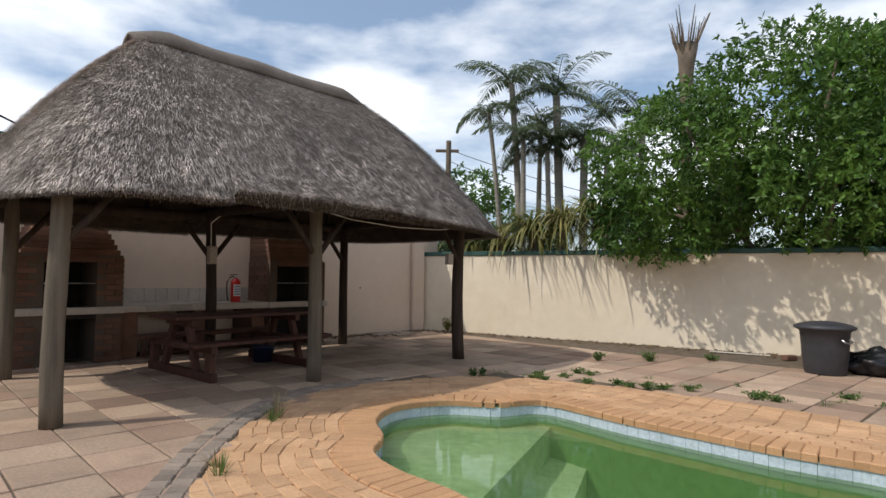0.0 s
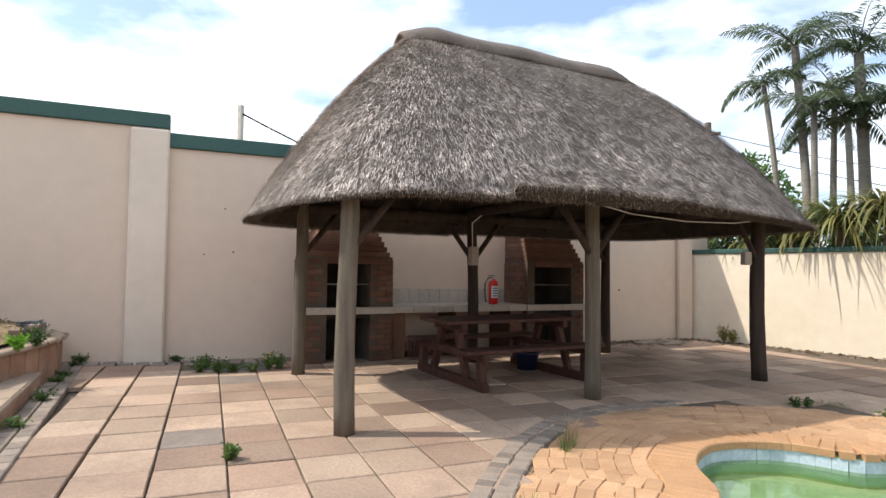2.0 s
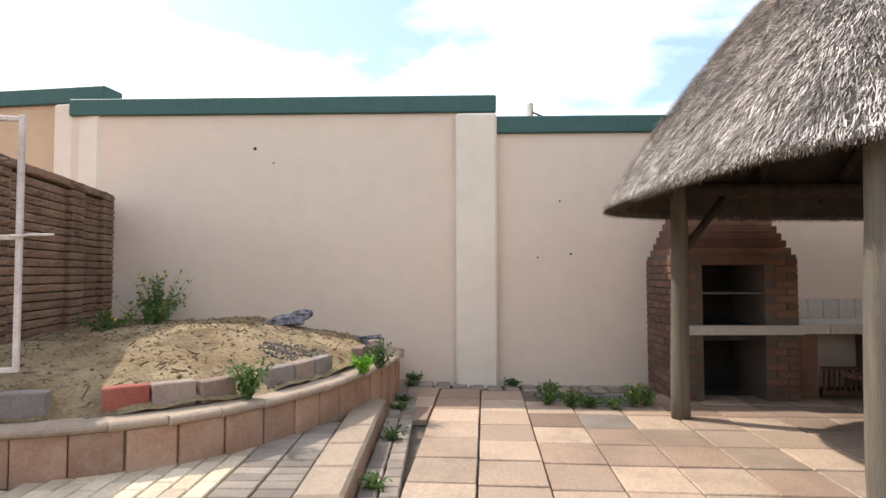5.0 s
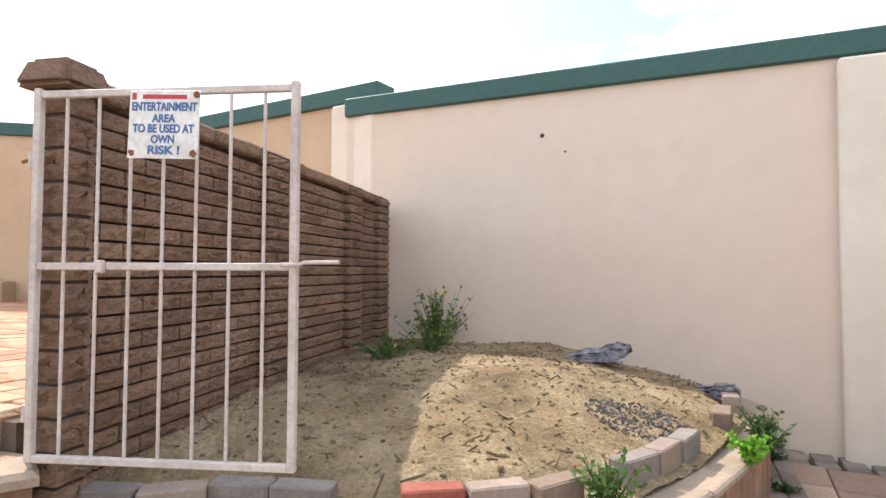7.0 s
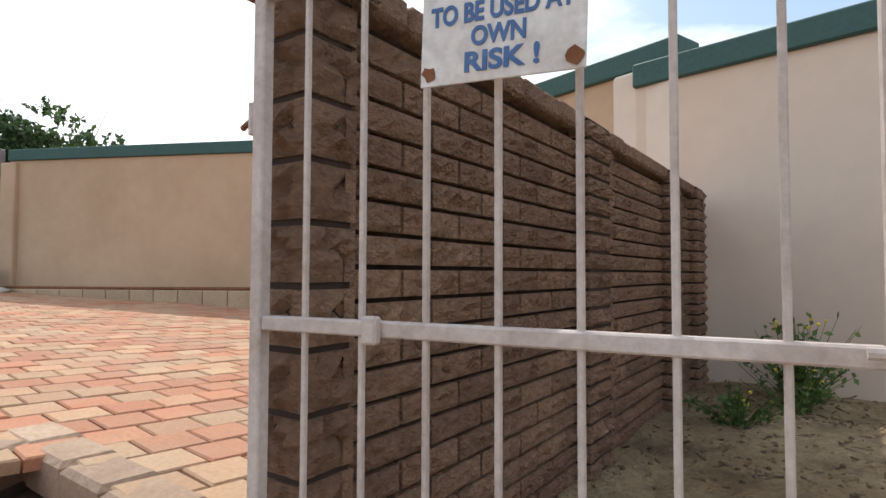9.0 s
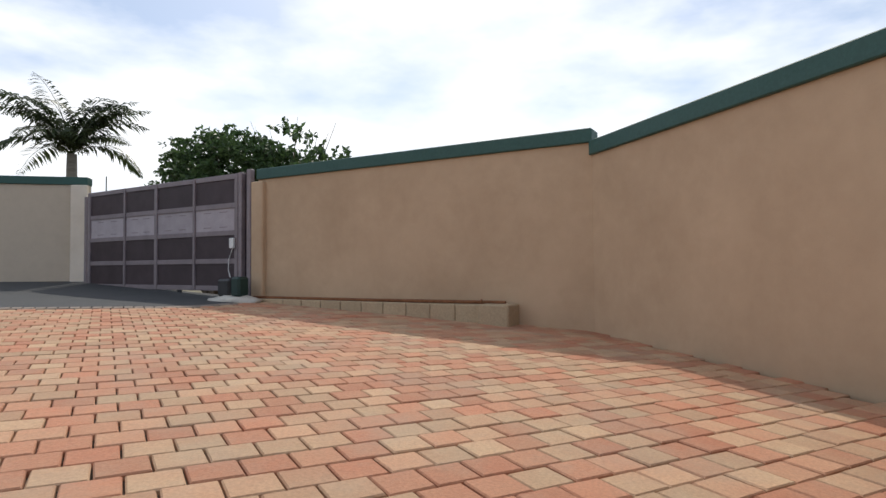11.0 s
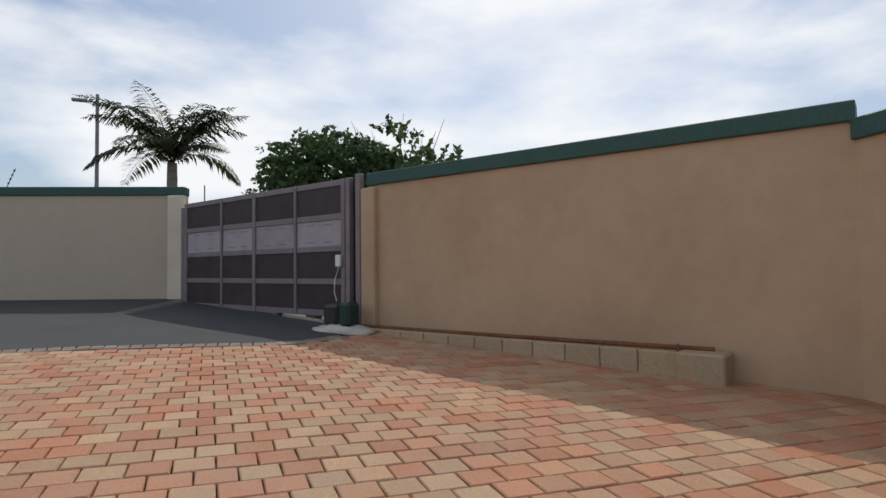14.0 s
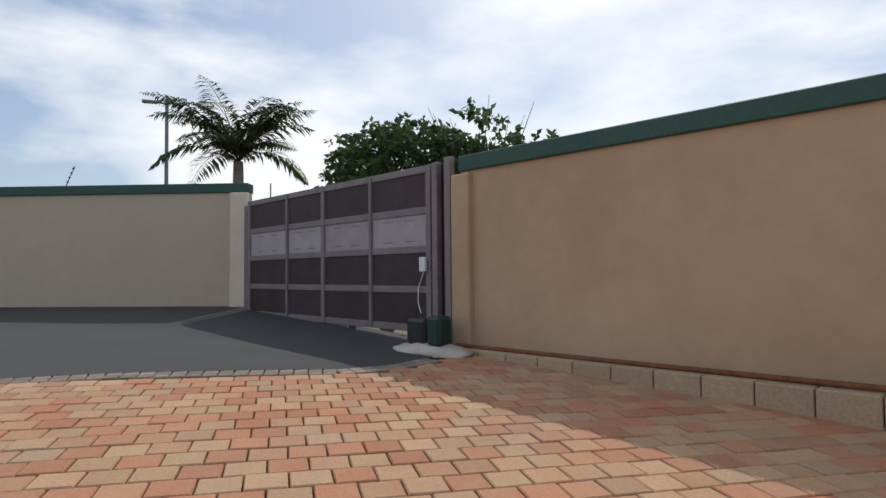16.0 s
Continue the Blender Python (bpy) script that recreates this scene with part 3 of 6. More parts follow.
# patio slabs
patio = thing("patio", "weathered sandy-pink square patio slabs with weedy joints", "paving", kind="structure")
slabs = []
PU, PW_, SKEW = 0.435, 0.475, 0.045          # slab pitches along and out from the wall, and the turn of their grid
for i in range(-3, 44):
    for j in range(-4, 32):
        u, w = 3.07 + PU * (i - 4.5), 4.07 + PW_ * (j - 8.5)
        s, d = u - SKEW * w, w + SKEW * u
        p = P1(s, d)
        if d < 0.42 or s < 0.1 or s > 12.2 or p.x > 8.6 or p.y < -4 or p.y > 13.2:
            continue
        if (Vector((p.x, p.y)) - Vector((-0.5, 13.5))).dot(Vector((-0.53, -0.848))) < 0.25:
            continue
        if s < 1.9 and d < 1.4 or 3.2 < s < 4.1 and 0.5 < d < 1.1:
            continue
        if not right_of_edge1(p.x, p.y, 0.20) or inside(p.x, p.y, border_poly if p.x < -0.6 else offset_line(PAVING, 0.16 * ORIENT)):
            if not (inside(p.x, p.y, border_poly) and p.x < 0.5 and p.y > 2 and any(
                    right_of_edge1(q.x, q.y, 0.28) and not inside(q.x, q.y, border_poly) for q in (P1(s - .2, d - .2), P1(s + .2, d - .2), P1(s - .2, d + .2), P1(s + .2, d + .2)))):
                continue
        m = pose(p.x, p.y, -0.05 + rise(p.x, p.y) + random.uniform(-.004, .004), random.uniform(-.4, .4), random.uniform(-.4, .4),
                 TURN1 - math.degrees(SKEW) + random.uniform(-.6, .6))
        if (i, j) in ((5, 8), (6, 3)):
            part("patio_slab", block_mesh("patio_slab", M_GREYSLAB, 0.422, 0.456, 0.05, 0.006), None, patio, "dull grey replacement slab", m=m)
        else:
            slabs.append(m)
pieces("patio_slab", (0.422, 0.456, 0.05, 0.006), M_TILE, patio, slabs, (-4.0, 4.5))

# first step: platform, coping, facing, cobbles
platform_poly = [(x, y) for x, y in EDGE1] + [(-4.2, -0.3), (-6.3, -0.3), (-6.42, 1.6), (-6.2, 2.2), (-6.1, 3.0), (-6.3, 4.0)]
step1 = thing("lower_step", "low curved step with tan paving and tile-faced riser", "step", kind="structure")
part("step_core", prism([(x - 0.03, y - 0.03) for x, y in EDGE1] + platform_poly[len(EDGE1):], -0.05, 0.165), M_JOINT, step1, "earth and mortar core")
nose1 = block_mesh("step_coping", M_NOSING, 0.44, 0.25, 0.05, 0.02)
face1 = block_mesh("facing_tile", M_STEP, 0.29, 0.20, 0.02, 0.003)
crow = block_mesh("edge_cobble", M_COBBLE, 0.105, 0.20, 0.04, 0.006)
for p, d in resample(EDGE1, 0.445):
    c = p + d * 0.222
    a = math.degrees(math.atan2(d.y, d.x))
    nrm = Vector((d.y, -d.x))
    q = c + nrm * 0.10
    part("step_coping", nose1, None, step1, m=pose(q.x, q.y, 0.16, 0, 0, a))
for p, d in resample(EDGE1, 0.295):
    c = p + d * 0.147
    part("facing_tile", face1, None, step1, m=Matrix.Translation((c.x, c.y, 0.06)) @ pose(0, 0, 0, 0, 0, math.degrees(math.atan2(d.y, d.x)) + 180) @ pose(0, 0, 0, 90, 0, 0))
for k in (0.33, 0.54):
    for p, d in resample(EDGE1, 0.113):
        q = p + Vector((d.y, -d.x)) * k
        if inside(q.x, q.y, platform_poly):
            part("edge_cobble", crow, None, step1, m=pose(q.x, q.y, 0.158 + random.uniform(-.003, .003), 0, 0, math.degrees(math.atan2(d.y, d.x)) + random.uniform(-2, 2)))
places = []
d1 = (Vector(EDGE1[1]) - Vector(EDGE1[0])).normalized()
n1_ = Vector((d1.y, -d1.x))
for i in range(40):
    for j in range(1, 26):
        q = Vector(EDGE1[0]) + d1 * (0.22 * i + 0.11 * (j % 2)) + n1_ * (0.60 + 0.113 * j)
        if inside(q.x, q.y, platform_poly) and q.y > 0.6:
            places.append(pose(q.x, q.y, 0.156 + random.uniform(-.003, .003), 0, 0, math.degrees(math.atan2(d1.y, d1.x)) + random.uniform(-2, 2)))
pieces("tan_paver", (0.21, 0.105, 0.04, 0.006), M_CRAZY, step1, places, (-5.6, 3.0))
# cobble rows on the patio along the step and along the wall's foot
cob2 = block_mesh("foot_cobble", M_COBBLE, 0.15, 0.11, 0.05, 0.008)
foot = thing("foot_cobbles", "two rows of grey cobbles along the step and wall foot", "paving border", kind="structure")
for k in (-0.09, -0.21):
    for p, d in resample([(-8.0, 5.9)] + EDGE1[:3], 0.158):
        q = p + Vector((d.y, -d.x)) * k
        if q.y > 1.5:
            part("foot_cobble", cob2, None, foot, m=pose(q.x, q.y, -0.037 + rise(q.x, q.y), 0, 0, math.degrees(math.atan2(d.y, d.x)) + random.uniform(-3, 3)))
for k in (0.07, 0.19, 0.31):
    for i in range(16):
        q = P1(1.45 + 0.19 * i, k)
        part("foot_cobble", cob2, None, foot, m=pose(q.x, q.y, -0.046 + rise(q.x, q.y), 0, 0, TURN1 + random.uniform(-4, 4)))

# landing before the gate (level with the planter's coping), next step, driveway
landing = thing("upper_steps", "two tile-faced steps with rounded coping below the gate", "step", kind="structure")
L2 = [(-6.40, 1.72), (-6.30, 1.25), (-6.05, 0.0), (-6.0, -0.2), (-7.2, -0.15), (-7.0, 0.6), (-6.75, 1.6)]
part("landing", prism(L2, 0.1, 0.475), M_STEP, landing, "tile-faced landing")
L3 = [(-6.60, 1.16), (-6.42, 0.6), (-6.15, -0.15), (-7.75, -0.12), (-6.80, 1.12)]
part("top_step", prism(L3, 0.15, 0.74), M_STEP, landing, "tile-faced upper step")
for line, z in (([(-6.44, 1.72), (-6.35, 1.25), (-6.10, 0.0), (-5.95, -0.4)], 0.44), ([(-6.62, 1.14), (-6.46, 0.6), (-6.29, -0.42)], 0.715)):
    for p, d in resample(line, 0.40):
        c = p + d * 0.19
        part("step_coping", nose1, None, landing, m=pose(c.x + 0.0, c.y, z, 0, 0, math.degrees(math.atan2(d.y, d.x))))

# ---------- driveway ----------
DRIVE = [(-6.90, 1.02), (-7.68, -0.10), (-5.0, -0.30), (-2.5, -0.9), (-2.5, -19), (-11.6, -21.0), (-16.4, -13.6), (-15.45, -6.5), (-14.62, -0.2), (-10.5, 3.05), (-10.2, 3.2)]
drive = thing("driveway", "sloping driveway of worn clay pavers", "driveway", kind="structure")
part("driveway_bed", prism(DRIVE, -0.3, 0, zfun=lambda x, y: drive_z(x, y) - 0.018), M_JOINT, drive, "dark joint bed")
ASPH = [(-2.5, -13.5), (-2.5, -19), (-11.6, -21.0), (-16.9, -13.6), (-15.75, -6.75), (-15.3, -6.55), (-14.6, -6.42), (-13.9, -6.47), (-13.42, -6.70),
        (-12.65, -7.40), (-11.87, -8.02), (-11.1, -8.46), (-9.5, -9.4), (-6.0, -11.5)]
road = solid("road", prism(ASPH, 0.6, 0, zfun=lambda x, y: drive_z(x, y) + 0.006), M_ASPHALT, "dark grey asphalt apron before the sliding gate", "road", kind="structure")

# ---------- walls ----------
def wall(name, a, b, z0, z1, thick, material, side=1, label="", cap=0.2, cap_mat=None, over=0.05):
    """A wall from a to b; its face lies on the line and its thickness on the given side."""
    a, b = Vector(a), Vector(b)
    d = b - a
    L = d.length
    d.normalize()
    ob = thing(name, label, "wall", pose(a.x, a.y, 0, 0, 0, math.degrees(math.atan2(d.y, d.x))), kind="structure")
    y0, y1 = (0, thick) if side > 0 else (-thick, 0)
    bmw = box(0, L, y0, y1, z0, z1, 0)
    bmesh.ops.subdivide_edges(bmw, edges=[e for e in bmw.edges if abs((e.verts[0].co - e.verts[1].co).x) > 1], cuts=12)
    part("wall_face", bmw, material, ob)
    if cap:
        part("coping", box(-0.01, L + 0.01, y0 - over, y1 + over, z1, z1 + cap, 0.012), cap_mat or M_GREEN, ob, "dark green painted coping")
    return ob


wall("wall_long_low", P1(2.82, 0).to_2d(), P1(12.9, 0).to_2d(), -0.1, 2.90, 0.23, M_PLASTER, 1, "tall cream plastered wall with green coping", 0.2)
wl_ = wall("wall_long_high", P1(-2.2, 0).to_2d(), P1(2.82, 0).to_2d(), -0.1, 3.15, 0.23, M_PLASTER, 1, "tall cream plastered wall with green coping", 0.2)
bmp = box(2.36 + 2.2, 2.83 + 2.2, -0.12, 0.02, -0.05, 3.12, 0.025)
part("pilaster", bmp, M_PILASTER, wl_, "cream plastered pilaster")
W0A, W0B = Vector((-10.35, 3.30)), Vector((-14.62, -0.21))
w0 = wall("wall_back_drive", W0B, W0A, 0.3, 3.335, 0.23, M_SHADEPLASTER, 1, "cream plastered boundary wall with green coping", 0.2)
L0 = (W0A - W0B).length
part("pilaster", box(L0 - 0.62, L0 + 0.0, -0.10, 0.02, 0.4, 3.32, 0.03), M_PILASTER, w0, "cream plastered pilaster")
W3A, W3B = Vector((-14.62, -0.21)), Vector((-15.50, -6.55))
w3 = wall("wall_drive", W3B, W3A, 0.3, 3.51, 0.23, M_SHADEPLASTER, 1, "plastered driveway wall with shade toned into its colour, green coping", 0.2)
part("pilaster", box(-0.105, 0.20, -0.10, 0.20, 0.9, 3.47, 0.02), M_SHADEPLASTER, w3, "plastered gate pilaster with shade toned into its colour")
PL = Vector((-16.86, -12.98))
W4B = Vector((-12.2, -19.9))
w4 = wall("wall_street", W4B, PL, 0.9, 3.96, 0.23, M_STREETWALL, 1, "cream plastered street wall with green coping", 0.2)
L4 = (PL - W4B).length
part("pilaster", box(L4 - 0.36, L4 + 0.02, -0.12, 0.02, 1.0, 3.95, 0.02), M_PILASTER, w4, "cream plastered gate pillar")
C2, D2 = Vector((-0.45, 13.55)), Vector((0.848, -0.53))
wall("wall_pool", C2, C2 + D2 * 12.5, -0.1, 1.68, 0.23, M_POOLWALL, 1, "cream plastered garden wall with sunlight lifted into its colour, green coping", 0.09, None, 0.03)
part("pilaster", box(0, 0.34, -0.06, 0.05, -0.05, 2.9, 0.02, m=pose(*P1(12.02, 0.06), 0, 0, TURN1)), M_PLASTER,
     thing("pilaster_corner", "cream plastered corner pilaster", "wall", kind="structure"))
wall("wall_house", (9.2, 9.0), (9.2, -9.0), -0.1, 3.0, 0.23, M_PLASTER, 1, "plain cream plastered wall", 0)
wall("wall_south", (9.2, -9.0), (-2.5, -9.0), -0.1, 3.0, 0.23, M_PLASTER, -1, "plain cream plastered wall", 0)

# ---------- lapa ----------
LC = Vector((-2.37, 7.60))
LA = Vector((0.647, 0.762)).normalized()
LAPA_TURN = math.degrees(math.atan2(LA.y, LA.x))
LM = pose(LC.x, LC.y, 0, 0, 0, LAPA_TURN)
lapa = thing("thatched_lapa", "open thatched shelter on rough timber posts beside the pool", "shelter", LM)
INV = LM.inverted()
EX, EY, RX0, RX1, RB = 3.14, 1.98, -1.52, 1.46, -0.05
RZ = 3.91


def eave_at(a):
    """A rounded rectangle, by its angle, and the ridge point above it."""
    c, s = math.cos(a), math.sin(a)
    e = 0.42
    x, y = (EX if c < 0 else EX + 0.32) * math.copysign(abs(c) ** e, c), EY * math.copysign(abs(s) ** e, s)
    lim = RX1 if x > 0 else -RX0
    rx = 1.04 * lim * math.tanh(x * 0.80 / lim)
    return x, y, rx


def eave_turn(s):
    """An angle, with steps that close up at the middles of the sides."""
    q = math.floor(s * 4)
    u = s * 4 - q
    return (q + u - math.sin(math.tau * u) / math.tau) / 4 * math.tau


# angles at even steps along the eave's length
EAVE_LEN = [0.0]
for i in range(2000):
    q0, q1 = eave_at(eave_turn(i / 2000)), eave_at(eave_turn((i + 1) / 2000))
    EAVE_LEN.append(EAVE_LEN[-1] + math.hypot(q1[0] - q0[0], q1[1] - q0[1]))


def eave(k):
    """The eave at k, 0 to 1 of its length round the roof."""
    want = (k % 1.0) * EAVE_LEN[-1]
    i = min(bisect_low(EAVE_LEN, want), 1999)
    part_way = (want - EAVE_LEN[i]) / max(EAVE_LEN[i + 1] - EAVE_LEN[i], 1e-9)
    return eave_at(eave_turn((i + part_way) / 2000))


def bisect_low(table, want):
    lo, hi = 0, len(table) - 1
    while hi - lo > 1:
        mid = (lo + hi) // 2
        if table[mid] <= want:
            lo = mid
        else:
            hi = mid
    return lo


def eave_height(x, y):
    """The cut edge of the thatch: uneven, with a stepped repair on the pool side."""
    if y > 0 or abs(x) > EX - 0.12:
        return 1.84 - 0.03 * (x < 0)
    if x < -1.50:
        z = 1.80 + 0.075 * min((x + 3.0) / 0.6, 1.0)
    elif x < 0.62:
        z = 1.968 + 0.018 * math.sin((x + 1.5) * 1.6)
    else:
        z = 1.950 - 0.052 * (x - 0.62)
    return 1.83 + (z - 1.83) * min(-y / 1.6, 1.0)


def roof_point(k, v, drop=0.0):
    x, y, rx = eave(k)
    z0 = 1.86
    ez = math.sin(v * math.pi) * 0.20
    px = x + (rx - x) * v
    py = y + (RB - y) * v
    z = z0 + (RZ - z0) * v + ez - drop + (eave_height(x, y) - z0) * max(0.0, 1 - v / 0.14)
    return Vector((px, py, z))


NK, NV = 280, 16
CUT = 0.095                            # how far in the thatch is undercut at the eave
b = bmesh.new()
top = [[b.verts.new(roof_point(k / NK, v / NV)) for k in range(NK)] for v in range(NV + 1)]
for v in range(NV):
    for k in range(NK):
        b.faces.new((top[v][k], top[v][(k + 1) % NK], top[v + 1][(k + 1) % NK], top[v + 1][k]))
part("thatch", b, M_THATCH, lapa, "weathered grey-brown thatch", smooth=True)
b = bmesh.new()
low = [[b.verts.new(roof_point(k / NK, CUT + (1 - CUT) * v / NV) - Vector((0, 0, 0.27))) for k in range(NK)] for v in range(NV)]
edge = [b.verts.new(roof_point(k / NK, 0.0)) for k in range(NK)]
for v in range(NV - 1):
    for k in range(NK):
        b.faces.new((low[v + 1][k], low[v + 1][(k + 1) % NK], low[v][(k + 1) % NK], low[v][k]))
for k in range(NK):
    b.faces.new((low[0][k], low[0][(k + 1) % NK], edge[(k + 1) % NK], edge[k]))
part("thatch_underside", b, M_UNDER, lapa, "thatch underside with shade darkened into its colour")
# straws lying down the slope
rs = random.Random(7)
verts, faces = [], []
def add_straw(k, v, length, width, lift):
    length = min(length, 0.012 + v * 2.4)
    p = roof_point(k, v)
    q = roof_point(k, max(v - 0.02, 0.0)) if v > 0.02 else roof_point(k, v)
    up = roof_point(k, min(v + 0.02, 1.0))
    down = (p - up).normalized()
    side = (roof_point((k + 0.003) % 1, v) - p).normalized()
    nrm = down.cross(side).normalized()
    if nrm.z < 0:
        nrm = -nrm
    d = (down + side * rs.uniform(-0.22, 0.22)).normalized()
    base = p + nrm * rs.uniform(0.0, 0.012)
    tip = base + d * length + nrm * lift
    w = side * width
    i = len(verts)
    verts.extend((base - w, base + w, tip + w * 0.5, tip - w * 0.5))
    faces.append((i, i + 1, i + 2, i + 3))
for _ in range(135000):
    v = 1 - math.sqrt(rs.random())
    add_straw(rs.random(), min(v, 0.985), rs.uniform(0.03, 0.10), rs.uniform(0.0014, 0.0034), rs.uniform(0.004, 0.042))
for _ in range(5000):
    add_straw(rs.random(), rs.uniform(0.0, 0.035), rs.uniform(0.03, 0.08), rs.uniform(0.0016, 0.0035), rs.uniform(-0.03, 0.012))
ends, end_faces = [], []
for _ in range(20000):
    k = rs.random()
    u = rs.random() ** 1.6
    outer_, inner_ = roof_point(k, 0.0), roof_point(k, CUT) - Vector((0, 0, 0.27))
    p = outer_.lerp(inner_, u)
    out = Vector((p.x / EX, p.y / EY, 0)).normalized()
    side = Vector((-out.y, out.x, 0)) * rs.uniform(0.0014, 0.0032)
    d = (out * rs.uniform(0.0, 0.9) + Vector((rs.uniform(-.2, .2), rs.uniform(-.2, .2), -1))).normalized()
    a = p + Vector((0, 0, 0.012))
    e = a + d * rs.uniform(0.015, 0.045)
    i = len(ends)
    ends.extend((a - side, a + side, e + side * 0.5, e - side * 0.5))
    end_faces.append((i, i + 1, i + 2, i + 3))
me = bpy.data.meshes.new("straw_end")
me.from_pydata(ends, [], end_faces)
me.materials.append(M_STRAWEND)
tagged(part("straw_end", me, None, lapa, "dark ragged cut straw ends along the eave"), kind="stuff")
me = bpy.data.meshes.new("straw")
me.from_pydata(verts, [], faces)
me.materials.append(M_STRAW)
st = part("straw", me, None, lapa, "loose grey straws of the thatch")
tagged(st, kind="stuff")
# cement ridge
b = bmesh.new()
prof = [(-0.32, -0.15), (-0.22, -0.035), (-0.10, 0.035), (0.0, 0.045), (0.10, 0.035), (0.22, -0.035), (0.32, -0.15), (0.28, -0.19), (0.0, 0.0), (-0.28, -0.19)]
rows = []
for i in range(25):
    t = i / 24
    x = RX0 - 0.20 + (RX1 - RX0 + 0.40) * t
    end = min(t, 1 - t) * 24
    sc = 0.72 + 0.28 * min(end / 3, 1)
    zz = RZ + 0.005 - 0.10 * max(0, 1 - end / 2.5) + 0.012 * math.sin(t * 17)
    rows.append([b.verts.new((x, RB + u * sc * 0.8, zz + w * sc)) for u, w in prof])
for r, q in zip(rows, rows[1:]):
    for k in range(len(prof)):
        b.faces.new((r[k], r[(k + 1) % len(prof)], q[(k + 1) % len(prof)], q[k]))
b.faces.new(rows[0])
b.faces.new(rows[-1][::-1])
bmesh.ops.recalc_face_normals(b, faces=b.faces[:])
part("ridge_cap", b, M_RIDGE, lapa, "grey cement ridge capping", smooth=True)


def local(x, y):
    v = INV @ Vector((x, y, 0))
    return v.x, v.y


def post(x, y, r, h, material, lean, label):
    lx, ly = local(x, y)
    pts = [(lx + lean[0] * t + 0.012 * math.sin(5 * t + lx), ly + lean[1] * t + 0.012 * math.cos(4 * t + ly), h * t) for t in [i / 10 for i in range(11)]]
    rad = [r * (1.06 - 0.16 * i / 10 + 0.02 * math.sin(i * 2.1 + lx)) for i in range(11)]
    return part("post", tube(pts, rad, 14), material, lapa, label, smooth=True)


POSTS = [(-3.05, 4.65, 0.080, M_POLE), (-4.93, 6.67, 0.078, M_POLE), (-1.45, 6.80, 0.080, M_POLE), (-1.73, 10.42, 0.075, M_POLESHADE), (0.27, 8.75, 0.085, M_POLESHADE),
         (-3.34, 8.5, 0.075, M_POLESHADE)]
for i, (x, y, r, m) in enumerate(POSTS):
    post(x, y, r, 2.15, m, (0.0, 0.02), "knotty weathered timber post" if m is M_POLE else "timber post darkened for the shade under the thatch")
    lx, ly = local(x, y)
    for sx in (-1, 1):
        if abs(lx + sx * 0.4) < 2.75:
            part("brace", tube([(lx, ly, 1.42), (lx + sx * 0.42, ly, 1.95)], 0.035, 8), M_POLESHADE, lapa, "diagonal timber brace", smooth=True)
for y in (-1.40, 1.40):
    part("beam", tube([(-2.75, y, 2.02), (0, y, 2.03), (2.75, y, 2.02)], 0.075, 10), M_POLESHADE, lapa, "round timber wall plate", smooth=True)
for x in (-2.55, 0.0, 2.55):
    part("tie_beam", tube([(x, -1.5, 2.10), (x, 1.5, 2.10)], 0.07, 10), M_POLESHADE, lapa, "round timber tie beam", smooth=True)
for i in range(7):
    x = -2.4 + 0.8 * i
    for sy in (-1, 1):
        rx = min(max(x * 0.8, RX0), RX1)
        part("rafter", tube([(x, sy * 1.68, 1.95), (rx, RB, 3.52)], 0.045, 7), M_POLESHADE, lapa, "round timber rafter", smooth=True)
part("electric_box", box(-0.06, 0.06, -0.04, 0.04, 1.40, 1.56, 0.01, m=Matrix.Translation((*local(0.12, 8.62), 0))), M_WHITETILE, lapa, "small grey junction box")
part("electric_box", box(-0.06, 0.06, -0.05, 0.05, 1.36, 1.62, 0.01, m=Matrix.Translation((*local(-3.30, 8.41), 0))), M_WHITETILE, lapa, "grey distribution box")

# ---------- planter beside the steps ----------
WA, WB = Vector((-6.710, 1.1785)), Vector((-10.140, 3.261))          # brick wall, from the gate post to the long wall
WD = (WB - WA).normalized()
W_TURN = math.degrees(math.atan2(WD.y, WD.x))
planter = thing("planter", "curved raised planter with tile-faced wall and rounded coping", "planter")
arc_in = offset_line(ARC, 0.22, closed=False)
part("planter_wall", prism([Vector(p) for p in ARC] + [Vector(p) for p in arc_in[::-1]], -0.05, 0.43), M_STEP, planter, "rendered planter wall")
for i, (p, d) in enumerate(resample(ARC, 0.265)):
    c = p + d * 0.13
    q = c - Vector((d.y, -d.x)) * 0.003
    low = 0.0 if c.x < -6.75 else 0.17
    hgt = 0.425 - low
    me_f = block_mesh("facing_tile", M_STEP, 0.258, hgt, 0.022, 0.004)
    part("facing_tile", me_f, None, planter, m=Matrix.Translation((q.x, q.y, low + hgt / 2)) @ pose(0, 0, 0, 0, 0, math.degrees(math.atan2(d.y, d.x)) + 180) @ pose(0, 0, 0, 90, 0, 0))


def rounded_coping(length, depth, height):
    """A coping stone with a half-round nose along its front."""
    b = bmesh.new()
    prof = [(depth, 0.0), (depth, height), (0.03, height)] + [(0.03 - 0.035 * math.sin(a), height / 2 + height / 2 * math.cos(a)) for a in [math.pi * k / 6 for k in range(1, 6)]] + [(0.03, 0.0)]
    r0 = [b.verts.new((-length / 2, y, z)) for y, z in prof]
    r1 = [b.verts.new((length / 2, y, z)) for y, z in prof]
    n = len(prof)
    for i in range(n):
        b.faces.new((r0[i], r0[(i + 1) % n], r1[(i + 1) % n], r1[i]))
    b.faces.new(r0)
    b.faces.new(r1[::-1])
    bmesh.ops.recalc_face_normals(b, faces=b.faces[:])
    return b


